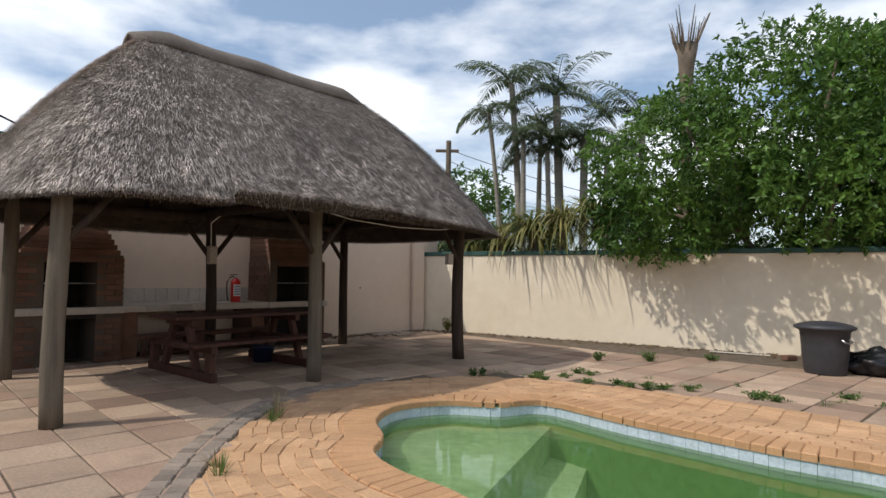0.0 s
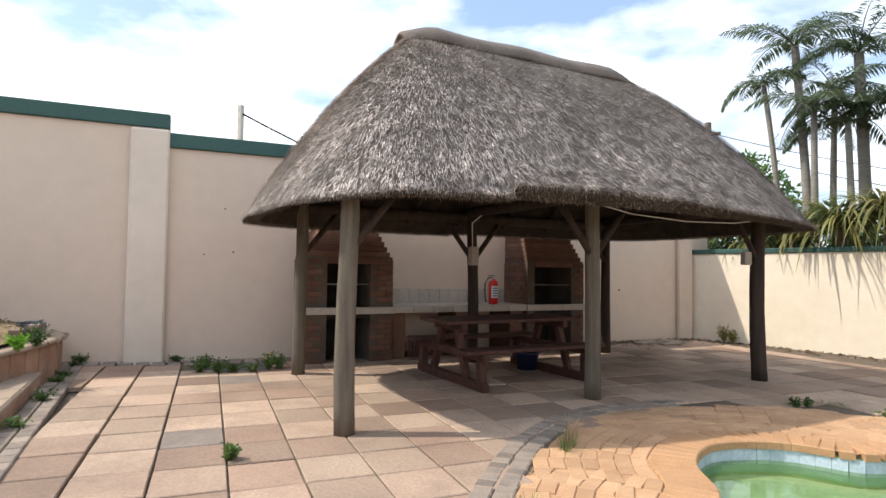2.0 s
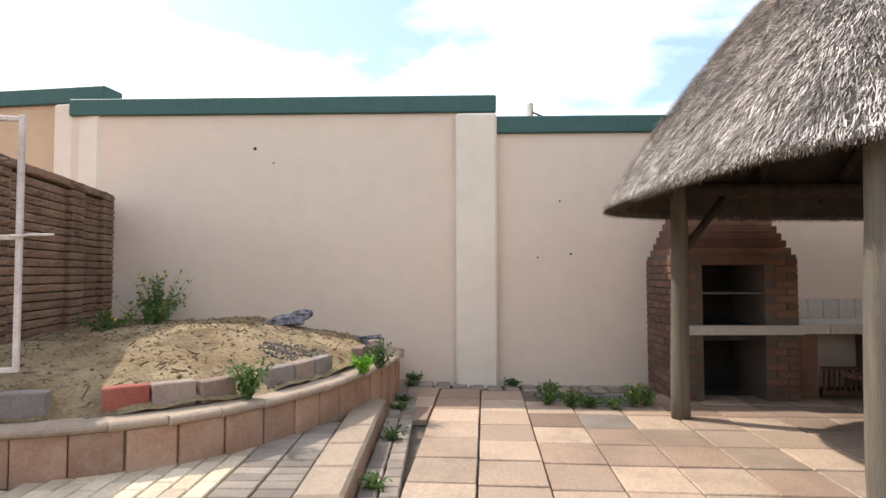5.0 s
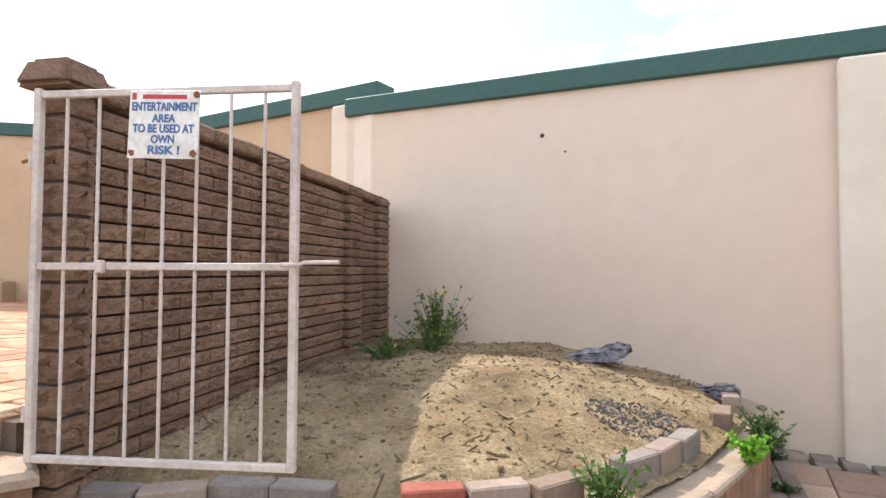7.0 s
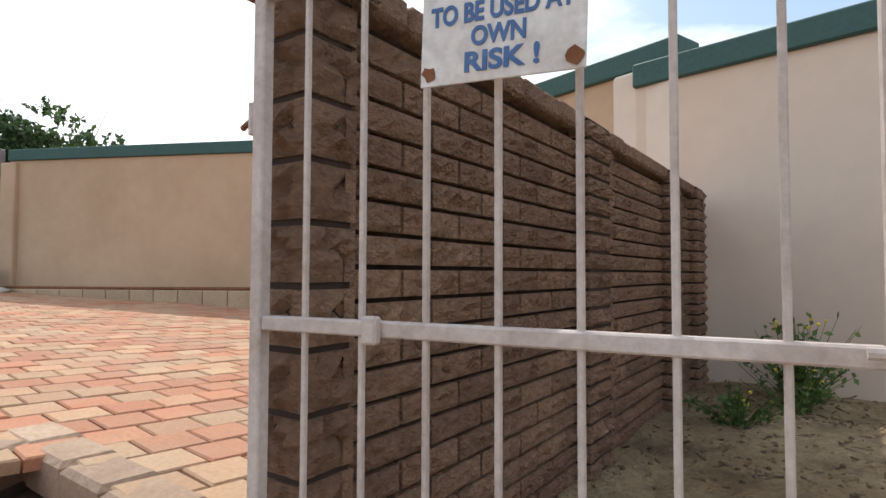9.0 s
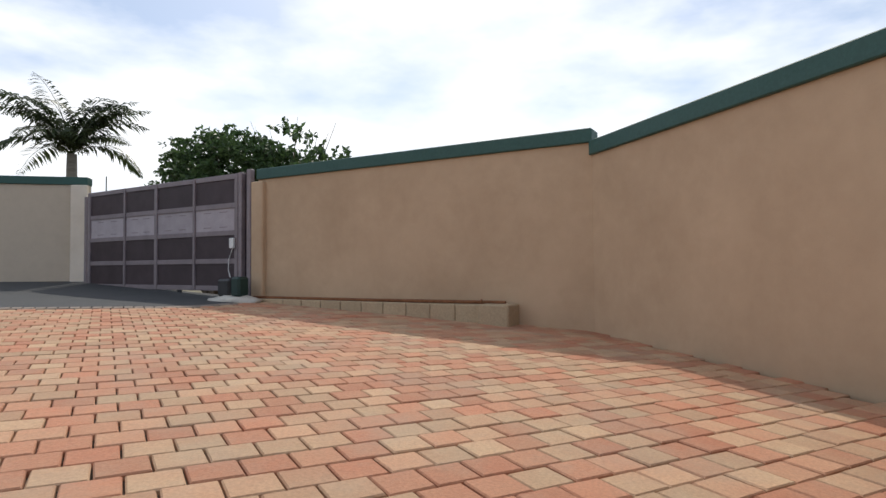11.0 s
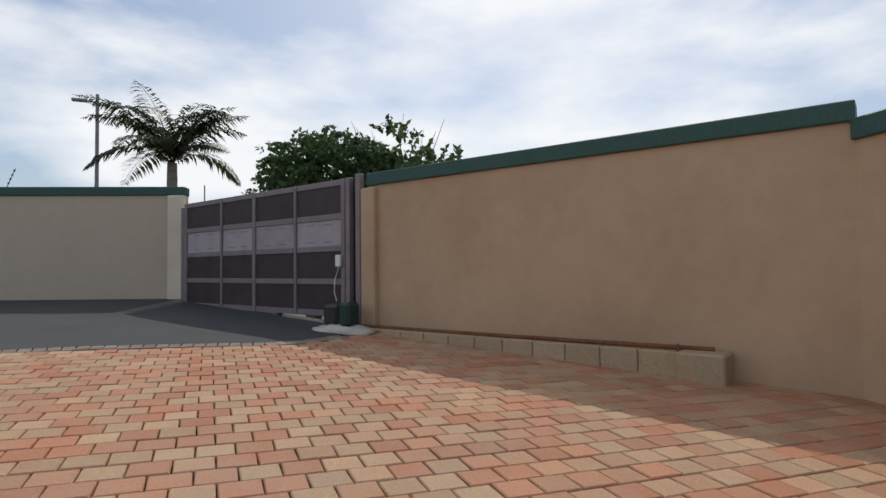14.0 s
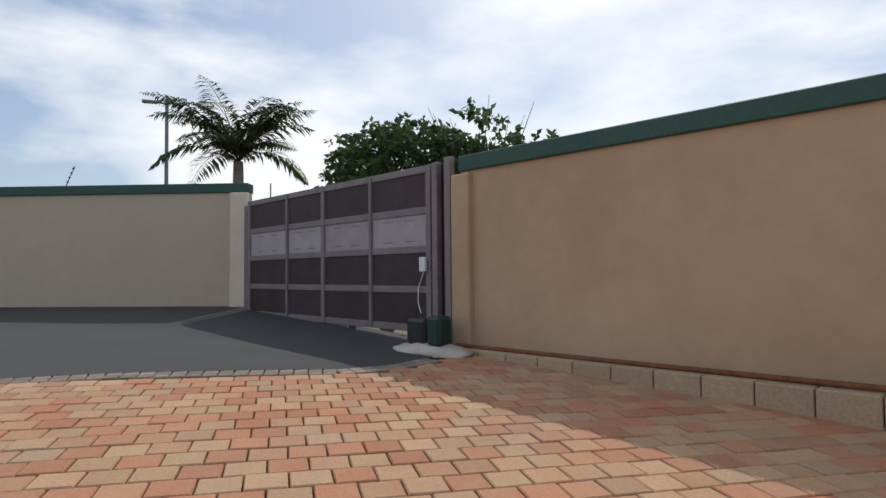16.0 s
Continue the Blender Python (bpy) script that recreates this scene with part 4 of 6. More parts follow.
nose_me = to_mesh("coping_stone", rounded_coping(0.292, 0.25, 0.055), M_NOSING)
for p, d in resample(ARC, 0.288):
    c = p + d * 0.144
    q = c - Vector((d.y, -d.x)) * 0.055
    # local y must point inwards (to the right of d)
    part("coping_stone", nose_me, None, planter, m=pose(q.x, q.y, 0.425, 0, 0, math.degrees(math.atan2(d.y, d.x)) + 180) @ pose(0, 0, 0, 0, 0, 0))

# loose edging blocks
M_BLOCKS = {"grey": surface("grey_block", (0.20, 0.165, 0.15), (0.27, 0.23, 0.20), scale=6, fine=60, rough=0.9, bump=0.4, bump_scale=40),
            "pink": surface("pinkish_block", (0.27, 0.20, 0.165), (0.34, 0.26, 0.21), scale=6, fine=60, rough=0.9, bump=0.4, bump_scale=40),
            "brown": surface("brown_block", (0.20, 0.14, 0.105), (0.27, 0.19, 0.14), scale=6, fine=60, rough=0.9, bump=0.4, bump_scale=40),
            "red": surface("red_block", (0.27, 0.075, 0.05), (0.34, 0.11, 0.075), scale=6, fine=60, rough=0.9, bump=0.4, bump_scale=40)}
in_line = resample(offset_line(ARC, 0.20, closed=False)[:-1] + [(-6.62, 1.62), (-6.72, 1.32)], 0.252)
total = len(in_line)
order = ["grey", "pink", "grey", "grey", None, "red", "pink", "brown", None, "grey", "pink", "grey", None, None, "brown", None, "pink", "grey"]
seq = {total - 1 - i: k for i, k in enumerate(order)}
for i, (p, d) in enumerate(in_line):
    k = seq.get(i)
    if not k:
        continue
    c = p + d * 0.12
    bmk = box(-0.122, 0.122, -0.052, 0.052, 0, 0.15 if k != "brown" else 0.14, 0.008)
    bmesh.ops.subdivide_edges(bmk, edges=bmk.edges[:], cuts=1)
    for v in bmk.verts:
        v.co += Vector((random.uniform(-.002, .002), random.uniform(-.002, .002), random.uniform(-.002, .002)))
    solid("edging_block", bmk, M_BLOCKS[k], {"grey": "weathered grey concrete block on the planter coping", "pink": "pinkish worn concrete block on the planter coping",
          "brown": "dirty brown paving block on the planter coping", "red": "brick-red paving block on the planter coping"}[k], "block",
          pose(c.x, c.y, 0.480, 0, 0, math.degrees(math.atan2(d.y, d.x)) + random.uniform(-5, 5)), group="edging blocks")

# soil mound
soil_edge = [Vector(p) for p in offset_line(ARC, 0.10, closed=False)]
NS = Vector((-WD.y, WD.x)) * -1
soil_edge += [WA + WD * q + NS * 0.06 for q in (0.05, 0.8, 1.6, 2.4, 3.2, 3.75)]
soil_edge += [P1(s, 0.0).to_2d() for s in (-1.5, -0.8, 0.0, 0.7)]
cen = Vector((-7.75, 3.55))


def soil_z(x, y):
    dw = (Vector((x, y)) - O1).dot(N1)
    da = min((Vector((x, y)) - Vector(a)).length for a in ARC)
    t = min(da / 1.3, 1.0)
    z = 0.455 + 0.11 * min(da / 0.35, 1.0) + 0.19 * (t * t * (3 - 2 * t)) + 0.05 * math.exp(-((x + 7.5) ** 2 + (y - 3.6) ** 2) / 0.6)
    z += 0.035 * noise.fractal(Vector((x * 1.6, y * 1.6, 3.0)), 1.0, 2.0, 4)
    return z + 0.012 * noise.noise(Vector((x * 9, y * 9, 1.0)))


b = bmesh.new()
NR = 40
edge_pts = resample([tuple(v) for v in soil_edge] + [tuple(soil_edge[0])], 0.09)
rings = []
for r in range(1, NR + 1):
    rings.append([b.verts.new((*(cen + (p - cen) * (r / NR)), soil_z(*(cen + (p - cen) * (r / NR))))) for p, d in edge_pts])
c0 = b.verts.new((*cen, soil_z(*cen)))
n_e = len(edge_pts)
for i in range(n_e):
    b.faces.new((c0, rings[0][i], rings[0][(i + 1) % n_e]))
for r, q in zip(rings, rings[1:]):
    for i in range(n_e):
        b.faces.new((r[i], q[i], q[(i + 1) % n_e], r[(i + 1) % n_e]))
bmesh.ops.recalc_face_normals(b, faces=b.faces[:])
if sum(f.normal.z for f in b.faces) < 0:
    bmesh.ops.reverse_faces(b, faces=b.faces[:])
solid("soil", b, M_SOIL, "dry sandy soil heaped in the planter", "soil", kind="structure", smooth=True)
# clods, twigs and dry scraps
rr = random.Random(3)
b = bmesh.new()
soil_poly = [tuple(v) for v in soil_edge]
for _ in range(4200):
    x, y = rr.uniform(-10, -6), rr.uniform(1.2, 5.5)
    if not inside(x, y, soil_poly):
        continue
    z, sz = soil_z(x, y), rr.choice((0.004, 0.005, 0.007, 0.009, 0.012, 0.017))
    m = pose(x, y, z, rr.uniform(0, 40), rr.uniform(0, 40), rr.uniform(0, 360))
    if rr.random() < 0.25:
        box(-sz * 3.2, sz * 3.2, -0.004, 0.004, -0.002, 0.006, 0, b, m)
    else:
        own = bmesh.new()
        bmesh.ops.create_icosphere(own, subdivisions=1, radius=sz)
        bmesh.ops.transform(own, matrix=m @ Matrix.Diagonal((1, 0.8, 0.6, 1)), verts=own.verts)
        merge(b, own)
tagged(solid("soil_litter", b, surface("dark_clods", (0.11, 0.07, 0.04), (0.28, 0.20, 0.115), scale=6, rough=0.95, bump=0.4, island=0.4),
             "clods and dry twigs scattered on the planter soil", "litter"), kind="stuff")
# ash patch and burnt log
b = bmesh.new()
for _ in range(620):
    a, r = rr.uniform(0, math.tau), 0.26 * math.sqrt(rr.random())
    x, y = -6.85 + r * math.cos(a), 3.95 + r * 1.2 * math.sin(a)
    own = bmesh.new()
    bmesh.ops.create_icosphere(own, subdivisions=1, radius=rr.uniform(0.004, 0.013))
    bmesh.ops.transform(own, matrix=pose(x, y, soil_z(x, y) + 0.003, rr.uniform(0, 90), 0, rr.uniform(0, 360)) @ Matrix.Diagonal((1, .8, .55, 1)), verts=own.verts)
    merge(b, own)
tagged(solid("ash_patch", b, M_ASH, "black ash and charcoal crumbs on the soil", "ash"), kind="stuff")


def burnt_log(x, y, turn, length, r, label):
    b = bmesh.new()
    tube([(-length / 2, 0, r * 0.5), (-length * 0.35, 0.015, r * 0.8), (-length * 0.2, 0.02, r), (0, 0.0, r * 1.2), (length * 0.2, -0.015, r * 1.5), (length * 0.36, 0.0, r * 1.8), (length / 2, 0.01, r * 2.3)], [r * 0.4, r * 0.85, r, r * 0.8, r * 1.15, r * 0.9, r * 0.3], 13, b)
    tube([(-length * 0.1, 0.05, r * 0.8), (length * 0.15, 0.10, r * 1.6), (length * 0.32, 0.13, r * 2.6)], [r * 0.45, r * 0.5, r * 0.2], 7, b)
    tube([(-length * 0.35, -0.05, r * 0.4), (length * 0.1, -0.09, r * 0.9), (length * 0.4, -0.14, r * 0.7)], [r * 0.3, r * 0.4, r * 0.15], 7, b)
    for v in b.verts:
        v.co += Vector((rr.uniform(-.018, .018), rr.uniform(-.018, .018), rr.uniform(-.012, .018)))
    return solid("burnt_log", b, surface("charred_wood", (0.035, 0.033, 0.036), (0.30, 0.29, 0.32), scale=14, fine=60, rough=0.9, bump=0.8, bump_scale=40),
                 label, "log", pose(x, y, soil_z(x, y) - 0.02, 0, 0, turn))


burnt_log(-8.02, 4.50, 45, 0.46, 0.062, "charred and ash-grey log lying on the soil")
burnt_log(-7.45, 5.02, 20, 0.40, 0.035, "flat charred grey branch lying on the soil")

# ---------- brick wall with post ----------
def rock_block(name, lx, lz, proud, seed, material):
    """A split-face block: x along, face towards -y, z up from 0."""
    rb = random.Random(seed)
    b = bmesh.new()
    nx, nz = max(4, int(lx / 0.024)), max(4, int(lz / 0.02))
    grid = [[None] * (nx + 1) for _ in range(nz + 1)]
    for k in range(nz + 1):
        for i in range(nx + 1):
            rim = i in (0, nx) or k in (0, nz)
            grid[k][i] = b.verts.new((-lx / 2 + lx * i / nx, -(proud * (0.45 if rim else rb.uniform(-0.1, 2.0))), lz * k / nz))
    for k in range(nz):
        for i in range(nx):
            b.faces.new((grid[k][i], grid[k][i + 1], grid[k + 1][i + 1], grid[k + 1][i]))
    rim = grid[0] + [grid[k][nx] for k in range(1, nz + 1)] + grid[nz][nx - 1::-1] + [grid[k][0] for k in range(nz - 1, 0, -1)]
    back = [b.verts.new((v.co.x, 0.024, v.co.z)) for v in rim]
    for i in range(len(rim)):
        j = (i + 1) % len(rim)
        b.faces.new((rim[j], rim[i], back[i], back[j]))
    return to_mesh(name, b, material)


WL = (WB - WA).length
WM = pose(WA.x, WA.y, 0, 0, 0, W_TURN)
bwall = thing("brick_wall", "brown rock-faced brick wall with pilasters and coping", "wall", WM, kind="structure")
# local +y points away from the planter (to the driveway) when turned this way
part("wall_core", box(0.06, WL, -0.058, 0.058, 0.43, 2.12), M_MORTAR, bwall, "dark recessed mortar joints")
COURSE, BL = 0.0755, 0.256
full = [rock_block("rock_brick", BL - 0.013, COURSE - 0.012, 0.012, 40 + i, M_ROCKBRICK) for i in range(7)]
street_face = bmesh.new()
for side in (0, 1):
    turn = 0 if side == 0 else 180
    for c in range(22):
        z = 0.4455 + COURSE * c
        x = -0.128 if c % 2 else 0.005
        while x < WL - 0.02:
            a, e = max(x, 0.064), min(x + BL, WL)
            if e - a > 0.05:
                if e - a > BL - 0.01:
                    me_b = random.choice(full)
                else:
                    me_b = rock_block("rock_brick", e - a - 0.013, COURSE - 0.012, 0.012, c * 7 + side, M_ROCKBRICK)
                at = pose((a + e) / 2, -0.076 if side == 0 else 0.076, z, 0, 0, turn)
                if side == 0 and x < 2.8:
                    part("rock_brick", me_b, None, bwall, m=at)
                else:
                    own = me_b.copy()
                    own.transform(at)
                    street_face.from_mesh(own)
                    bpy.data.meshes.remove(own)
            x += BL
tagged(part("further_rock_brick", street_face, M_ROCKBRICK, bwall), kind="stuff")
n_c = int((WL - 0.15) / 0.155)
cop_me = to_mesh("coping_brick", box(-0.072, 0.072, -0.122, 0.122, 0, 0.075, 0.012), M_ROCKBRICK)
for i in range(n_c):
    part("coping_brick", cop_me, None, bwall, m=pose(0.16 + 0.155 * i, 0, 2.122 + random.uniform(-.004, .004), random.uniform(-1, 1), 0, random.uniform(-1.5, 1.5)))


def pillar(x0, size, z0, z1, owner, quoin, seed, yc=0.0):
    """A square pillar of rock-faced quoins, under the wall."""
    h = size / 2
    part("pillar_core", box(x0 - h + 0.012, x0 + h - 0.012, yc - h + 0.012, yc + h - 0.012, z0, z1), M_MORTAR, owner, "dark mortar core")
    n = int(round((z1 - z0) / quoin))
    q = (z1 - z0) / n
    meshes = [rock_block("quoin", size - 0.006, q - 0.014, 0.018, seed + i, M_ROCKBRICK) for i in range(3)]
    for i in range(n):
        for k, (dx, dy, tr) in enumerate(((0, -h + 0.014, 0), (h - 0.014, 0, 90), (0, h - 0.014, 180), (-h + 0.014, 0, 270))):
            part("quoin", meshes[(i + k) % 3], None, owner, m=pose(x0 + dx, yc + dy, z0 + q * i, 0, 0, tr))


for at_, seed_ in ((1.53, 5), (2.93, 6), (3.76, 7)):
    pillar(at_, 0.29, 0.4455, 2.182, bwall, COURSE, seed_)
gpost = thing("gate_post", "rock-faced brick gate post with chamfered cap", "gate post", WM)
pillar(0.0, 0.15, 0.305, 2.034, gpost, 0.1235, 9, -0.033)
pillar(0.0, 0.15, 2.034, 2.128, gpost, 0.094, 14, -0.033)
bmk = box(-0.125, 0.125, -0.125, 0.125, 2.127, 2.24, 0.0)
for v in bmk.verts:
    if v.co.z > 2.2:
        v.co.x *= 0.72
        v.co.y *= 0.72
    v.co.y -= 0.033
bmesh.ops.bevel(bmk, geom=bmk.edges[:], offset=0.02, segments=2, affect="EDGES")
part("cap", bmk, M_ROCKBRICK, gpost, "rough chamfered cap stone")

# ---------- open pedestrian gate with sign ----------
GH, GT = Vector((-6.568, 1.146)), Vector((-6.148, 2.022))
GL = (GT - GH).length
GM = pose(GH.x, GH.y, 0, 0, 0, math.degrees(math.atan2(GT.y - GH.y, GT.x - GH.x)))
pgate = thing("garden_gate", "open pale painted steel bar gate, chipped and rusting", "gate", GM)
part("stile", box(0.0, 0.027, -0.014, 0.014, 0.785, 2.10, 0.003), M_GATEPAINT, pgate)
part("stile", box(GL - 0.027, GL, -0.014, 0.014, 0.785, 2.10, 0.003), M_GATEPAINT, pgate)
for z in (0.785, 1.455, 2.065):
    part("rail", box(0.027, GL - 0.027, -0.012, 0.012, z, z + 0.026, 0.003), M_GATEPAINT, pgate)
for i in range(1, 8):
    x = GL / 8 * i
    part("bar", box(x - 0.0052, x + 0.0052, -0.0052, 0.0052, 0.81, 2.075, 0.002), M_GATEPAINT, pgate)
part("bolt", tube([(GL - 0.05, -0.03, 1.475), (GL + 0.015, -0.03, 1.475), (GL + 0.03, -0.03, 1.482), (GL + 0.15, -0.03, 1.484)], 0.007, 8), M_GATEPAINT, pgate, "sliding bolt")
part("bolt_eye", box(GL * 0.27, GL * 0.27 + 0.028, -0.033, -0.012, 1.445, 1.49, 0.004), M_GATEPAINT, pgate, "welded bolt eye")
for z in (0.95, 1.85):
    part("hinge", tube([(-0.02, 0.01, z - 0.03), (-0.02, 0.01, z + 0.03)], 0.010, 8), M_GATEPAINT, pgate)
    part("hinge_pin", tube([(-0.02, 0.01, z), (-0.09, 0.05, z)], 0.007, 6), M_RUST, pgate)
SIGN_M = GM @ pose(GL * 0.515, -0.028, 1.955, 90, 0, 0) @ pose(0, 0, 0, 0, 0, -2.0)
sign = thing("sign", "rust-spotted white warning sign with blue hand-painted lettering", "sign", SIGN_M)
part("plate", box(-0.127, 0.127, -0.118, 0.118, -0.002, 0.002, 0.001), M_SIGN, sign, "rust-edged white plate")


def words(text, size, x, y, material, owner, width=None, bold=0.0013):
    cu = bpy.data.curves.new("lettering", "FONT")
    cu.body, cu.size, cu.align_x, cu.extrude, cu.offset = text, size, "CENTER", 0.0006, bold
    tmp = bpy.data.objects.new("tmp_text", cu)
    scene.collection.objects.link(tmp)
    me_t = bpy.data.meshes.new_from_object(tmp.evaluated_get(bpy.context.evaluated_depsgraph_get()))
    bpy.data.objects.remove(tmp)
    xs = [v.co.x for v in me_t.vertices]
    k = width / (max(xs) - min(xs)) if width else 1.0
    for v in me_t.vertices:
        v.co.x *= k
    me_t.materials.clear()
    me_t.materials.append(material)
    return part("lettering", me_t, None, owner, m=pose(x, y, 0.0032))


words("ENTERTAINMENT", 0.040, 0.0, 0.048, M_BLUE, sign, 0.236)
words("AREA", 0.038, 0.0, 0.008, M_BLUE, sign, 0.085)
words("TO BE USED AT", 0.040, 0.0, -0.028, M_BLUE, sign, 0.222)
words("OWN", 0.038, 0.0, -0.064, M_BLUE, sign, 0.085)
words("RISK !", 0.040, 0.005, -0.102, M_BLUE, sign, 0.115)
part("stripe", box(-0.08, 0.08, 0.088, 0.103, 0.002, 0.0032), M_REDINK, sign, "faded red stripe")
part("mark", box(-0.118, -0.103, 0.085, 0.108, 0.002, 0.0032), M_REDINK, sign, "small red mark")
for x, y in ((-0.11, -0.1), (0.112, -0.1), (0.115, 0.104)):
    own = bmesh.new()
    bmesh.ops.create_circle(own, cap_ends=True, segments=9, radius=0.012)
    for v in own.verts:
        v.co.x *= random.uniform(0.7, 1.3)
        v.co.y *= random.uniform(0.7, 1.3)
    part("rust_spot", own, M_RUST, sign, m=pose(x, y, 0.0036))

# ---------- driveway details ----------
# sliding gate in line with the driveway wall
GA, GB = Vector((-15.56, -6.80)), Vector((-16.62, -12.95))
SL = (GB - GA).length
SM = pose(GA.x, GA.y, 0, 0, 0, math.degrees(math.atan2((GA - GB).y, (GA - GB).x)))      # local x back along the wall, -x along the gate
sgate = thing("sliding_gate", "closed mauve-grey steel sliding gate with dark panels", "gate", SM)
Z0, Z1 = 1.38, 3.69
cols = [0.355, 1.675, 3.0, 4.21, 5.72]
rowz = [1.43, 1.97, 2.53, 3.07, 3.64]
for i, x in enumerate(cols):
    w = 0.10 if i in (0, 2, 4) else 0.065
    part("upright", box(-x - w / 2, -x + w / 2, -0.045, 0.045, Z0, Z1, 0.006), M_DGATE, sgate)
for k, z in enumerate(rowz):
    for i in range(4):
        x0, x1 = cols[i] + 0.05, cols[i + 1] - 0.05
        part("rail", box(-x1, -x0, -0.035, 0.035, z - 0.05, z + 0.05, 0.006), M_DGATE, sgate)
for i in range(4):
    for k in range(4):
        x0, x1 = cols[i] + 0.04, cols[i + 1] - 0.04
        bmp_ = box(-x1, -x0, -0.012, 0.006, rowz[k] + 0.04, rowz[k + 1] - 0.04)
        pn = part("panel", bmp_, M_LPANEL if k == 2 else M_DPANEL, sgate, "pale panel" if k == 2 else "")
        if k == 2:
            for zz in (rowz[k] + 0.12, rowz[k + 1] - 0.12):
                for xx in (0.3, 0.7):
                    xc = -(x0 + (x1 - x0) * xx)
                    part("slot_mark", box(xc - 0.12, xc + 0.12, -0.016, -0.0125, zz - 0.008, zz + 0.008), M_DGATE, pn)
for i in range(4):
    part("wheel", tube([(-0.6 - 1.6 * i, -0.03, Z0 - 0.03), (-0.6 - 1.6 * i, 0.03, Z0 - 0.03)], 0.05, 12), M_BLACK, sgate)
part("guide_post", box(-0.20, -0.10, -0.12, -0.02, 1.2, 3.68, 0.006), M_DGATE, sgate, "upright guide post")
part("guide_post", box(0.04, 0.15, -0.12, -0.02, 1.2, 3.72, 0.006), M_DGATE, sgate, "upright guide post")
part("guide_post", box(-SL + 0.22, -SL + 0.32, 0.0, 0.10, 1.4, 3.62, 0.006), M_DGATE, sgate, "upright stop post")
part("switch_box", box(-0.48, -0.36, -0.11, -0.05, 2.22, 2.42, 0.01), M_WHITE, sgate, "small white switch box")
part("cable", tube([(-0.42, -0.07, 2.22), (-0.52, -0.08, 2.0), (-0.53, -0.08, 1.8), (-0.46, -0.09, 1.65)], 0.008, 6), M_WHITE, sgate, "loose white cable")
part("tail_panel", box(-0.40, 0.10, 0.0, 0.03, Z0, Z1), M_DPANEL, sgate, "dark tail of the gate behind the posts")
motor = thing("gate_motor", "black gate motor on a lumpy white concrete base", "gate motor", SM @ pose(0.16, -0.52, 1.215, 0, 0, 0))
bb = bmesh.new()
bmesh.ops.create_icosphere(bb, subdivisions=3, radius=1)
for v in bb.verts:
    v.co = Vector((v.co.x * 0.62, v.co.y * 0.30, max(v.co.z, -0.1) * 0.13)) * (1 + 0.25 * noise.noise(v.co * 2.2))
part("plinth", bb, M_CONCRETE, motor, "rough white concrete base", smooth=True)
part("housing", box(-0.30, 0.05, -0.13, 0.14, 0.10, 0.42, 0.04), M_BLACK, motor, "dark plastic housing")
part("lid", box(0.06, 0.30, -0.12, 0.13, 0.10, 0.46, 0.04), surface("dark_green_plastic", (0.012, 0.035, 0.03), (0.02, 0.05, 0.04), rough=0.5, bump=0.05), motor, "dark green cover")
# long low ledge of pale blocks with rusty pipe along the wall
ld = (W3A - W3B).normalized()
led_turn = math.degrees(math.atan2(ld.y, ld.x))
LEDM = pose(W3B.x, W3B.y, 0, 0, 0, led_turn)
ledge = thing("block_ledge", "low ledge of pale blocks along the driveway wall", "ledge", kind="structure")
x, Lw = 0.05, (W3A - W3B).length
while x < Lw - 1.95:
    c = W3B + ld * (x + 0.225)
    zt, zb = 1.265, drive_z(c.x, c.y) - 0.08
    part("ledge_block", box(-0.212, 0.212, -0.30, -0.003, zb, zt, 0.008), M_LEDGE, ledge, m=pose(c.x, c.y, 0, 0, 0, led_turn))
    x += 0.435
c = W3B + ld * (x + 0.24)
part("end_block", box(-0.24, 0.24, -0.42, -0.003, 0.7, 1.285, 0.02), M_LEDGE, ledge, "larger plastered end block", m=pose(c.x, c.y, 0, 0, 0, led_turn))
pa, pb_ = W3B + Vector((0.14, 0)), W3B + ld * (x + 0.3) + Vector((0.14, 0))
rail = thing("rusty_pipe", "thin rusty pipe lying along the block ledge", "pipe")
part("pipe", tube([(pa.x, pa.y, 1.285), ((pa.x + pb_.x) / 2, (pa.y + pb_.y) / 2, 1.288), (pb_.x, pb_.y, 1.302)], 0.026, 8), M_RUST, rail)
e_ = W3B + ld * (x - 0.05) + Vector((0.24, 0))
part("peg", tube([(e_.x, e_.y, 1.2), (e_.x, e_.y, 1.35)], 0.014, 8), M_RUST, rail, "upright rusty peg")

# clay pavers in running bond, and a border row of cobbles by the asphalt
rdir = Vector((-0.785, 0.62)).normalized()
rn = Vector((rdir.y, -rdir.x))
places = []
inset = DRIVE
PW, PD = 0.226, 0.213
for j in range(-70, 70):
    for i in range(-60, 60):
        q = Vector((-10.0, -3.0)) + rdir * (PW * (i + (0.5 if j % 2 else 0))) + rn * (PD * j)
        if q.x > -5.4 or q.y < -10.6 or q.y > 3.2:
            continue
        if not inside(q.x, q.y, inset) or inside(q.x, q.y, ASPH) or inside(q.x - 0.15, q.y - 0.19, ASPH):
            continue
        if (q - WA).dot(Vector((-WD.y, WD.x))) < 0.12 and q.y > 1.0:
            continue
        tilt = math.degrees(math.atan(0.047))
        mq = Matrix.Translation((q.x, q.y, drive_z(q.x, q.y) - 0.045 + random.uniform(-.004, .004))) @ pose(0, 0, 0, -tilt, 0, 0) @ pose(0, 0, 0, random.uniform(-.5, .5), random.uniform(-.5, .5), math.degrees(math.atan2(rdir.y, rdir.x)) + random.uniform(-1.3, 1.3))
        places.append(mq)
pieces("paver", (PW - 0.010, PD - 0.010, 0.05, 0.007), M_PAVER, drive, places, (-9.6, -2.6), 300)
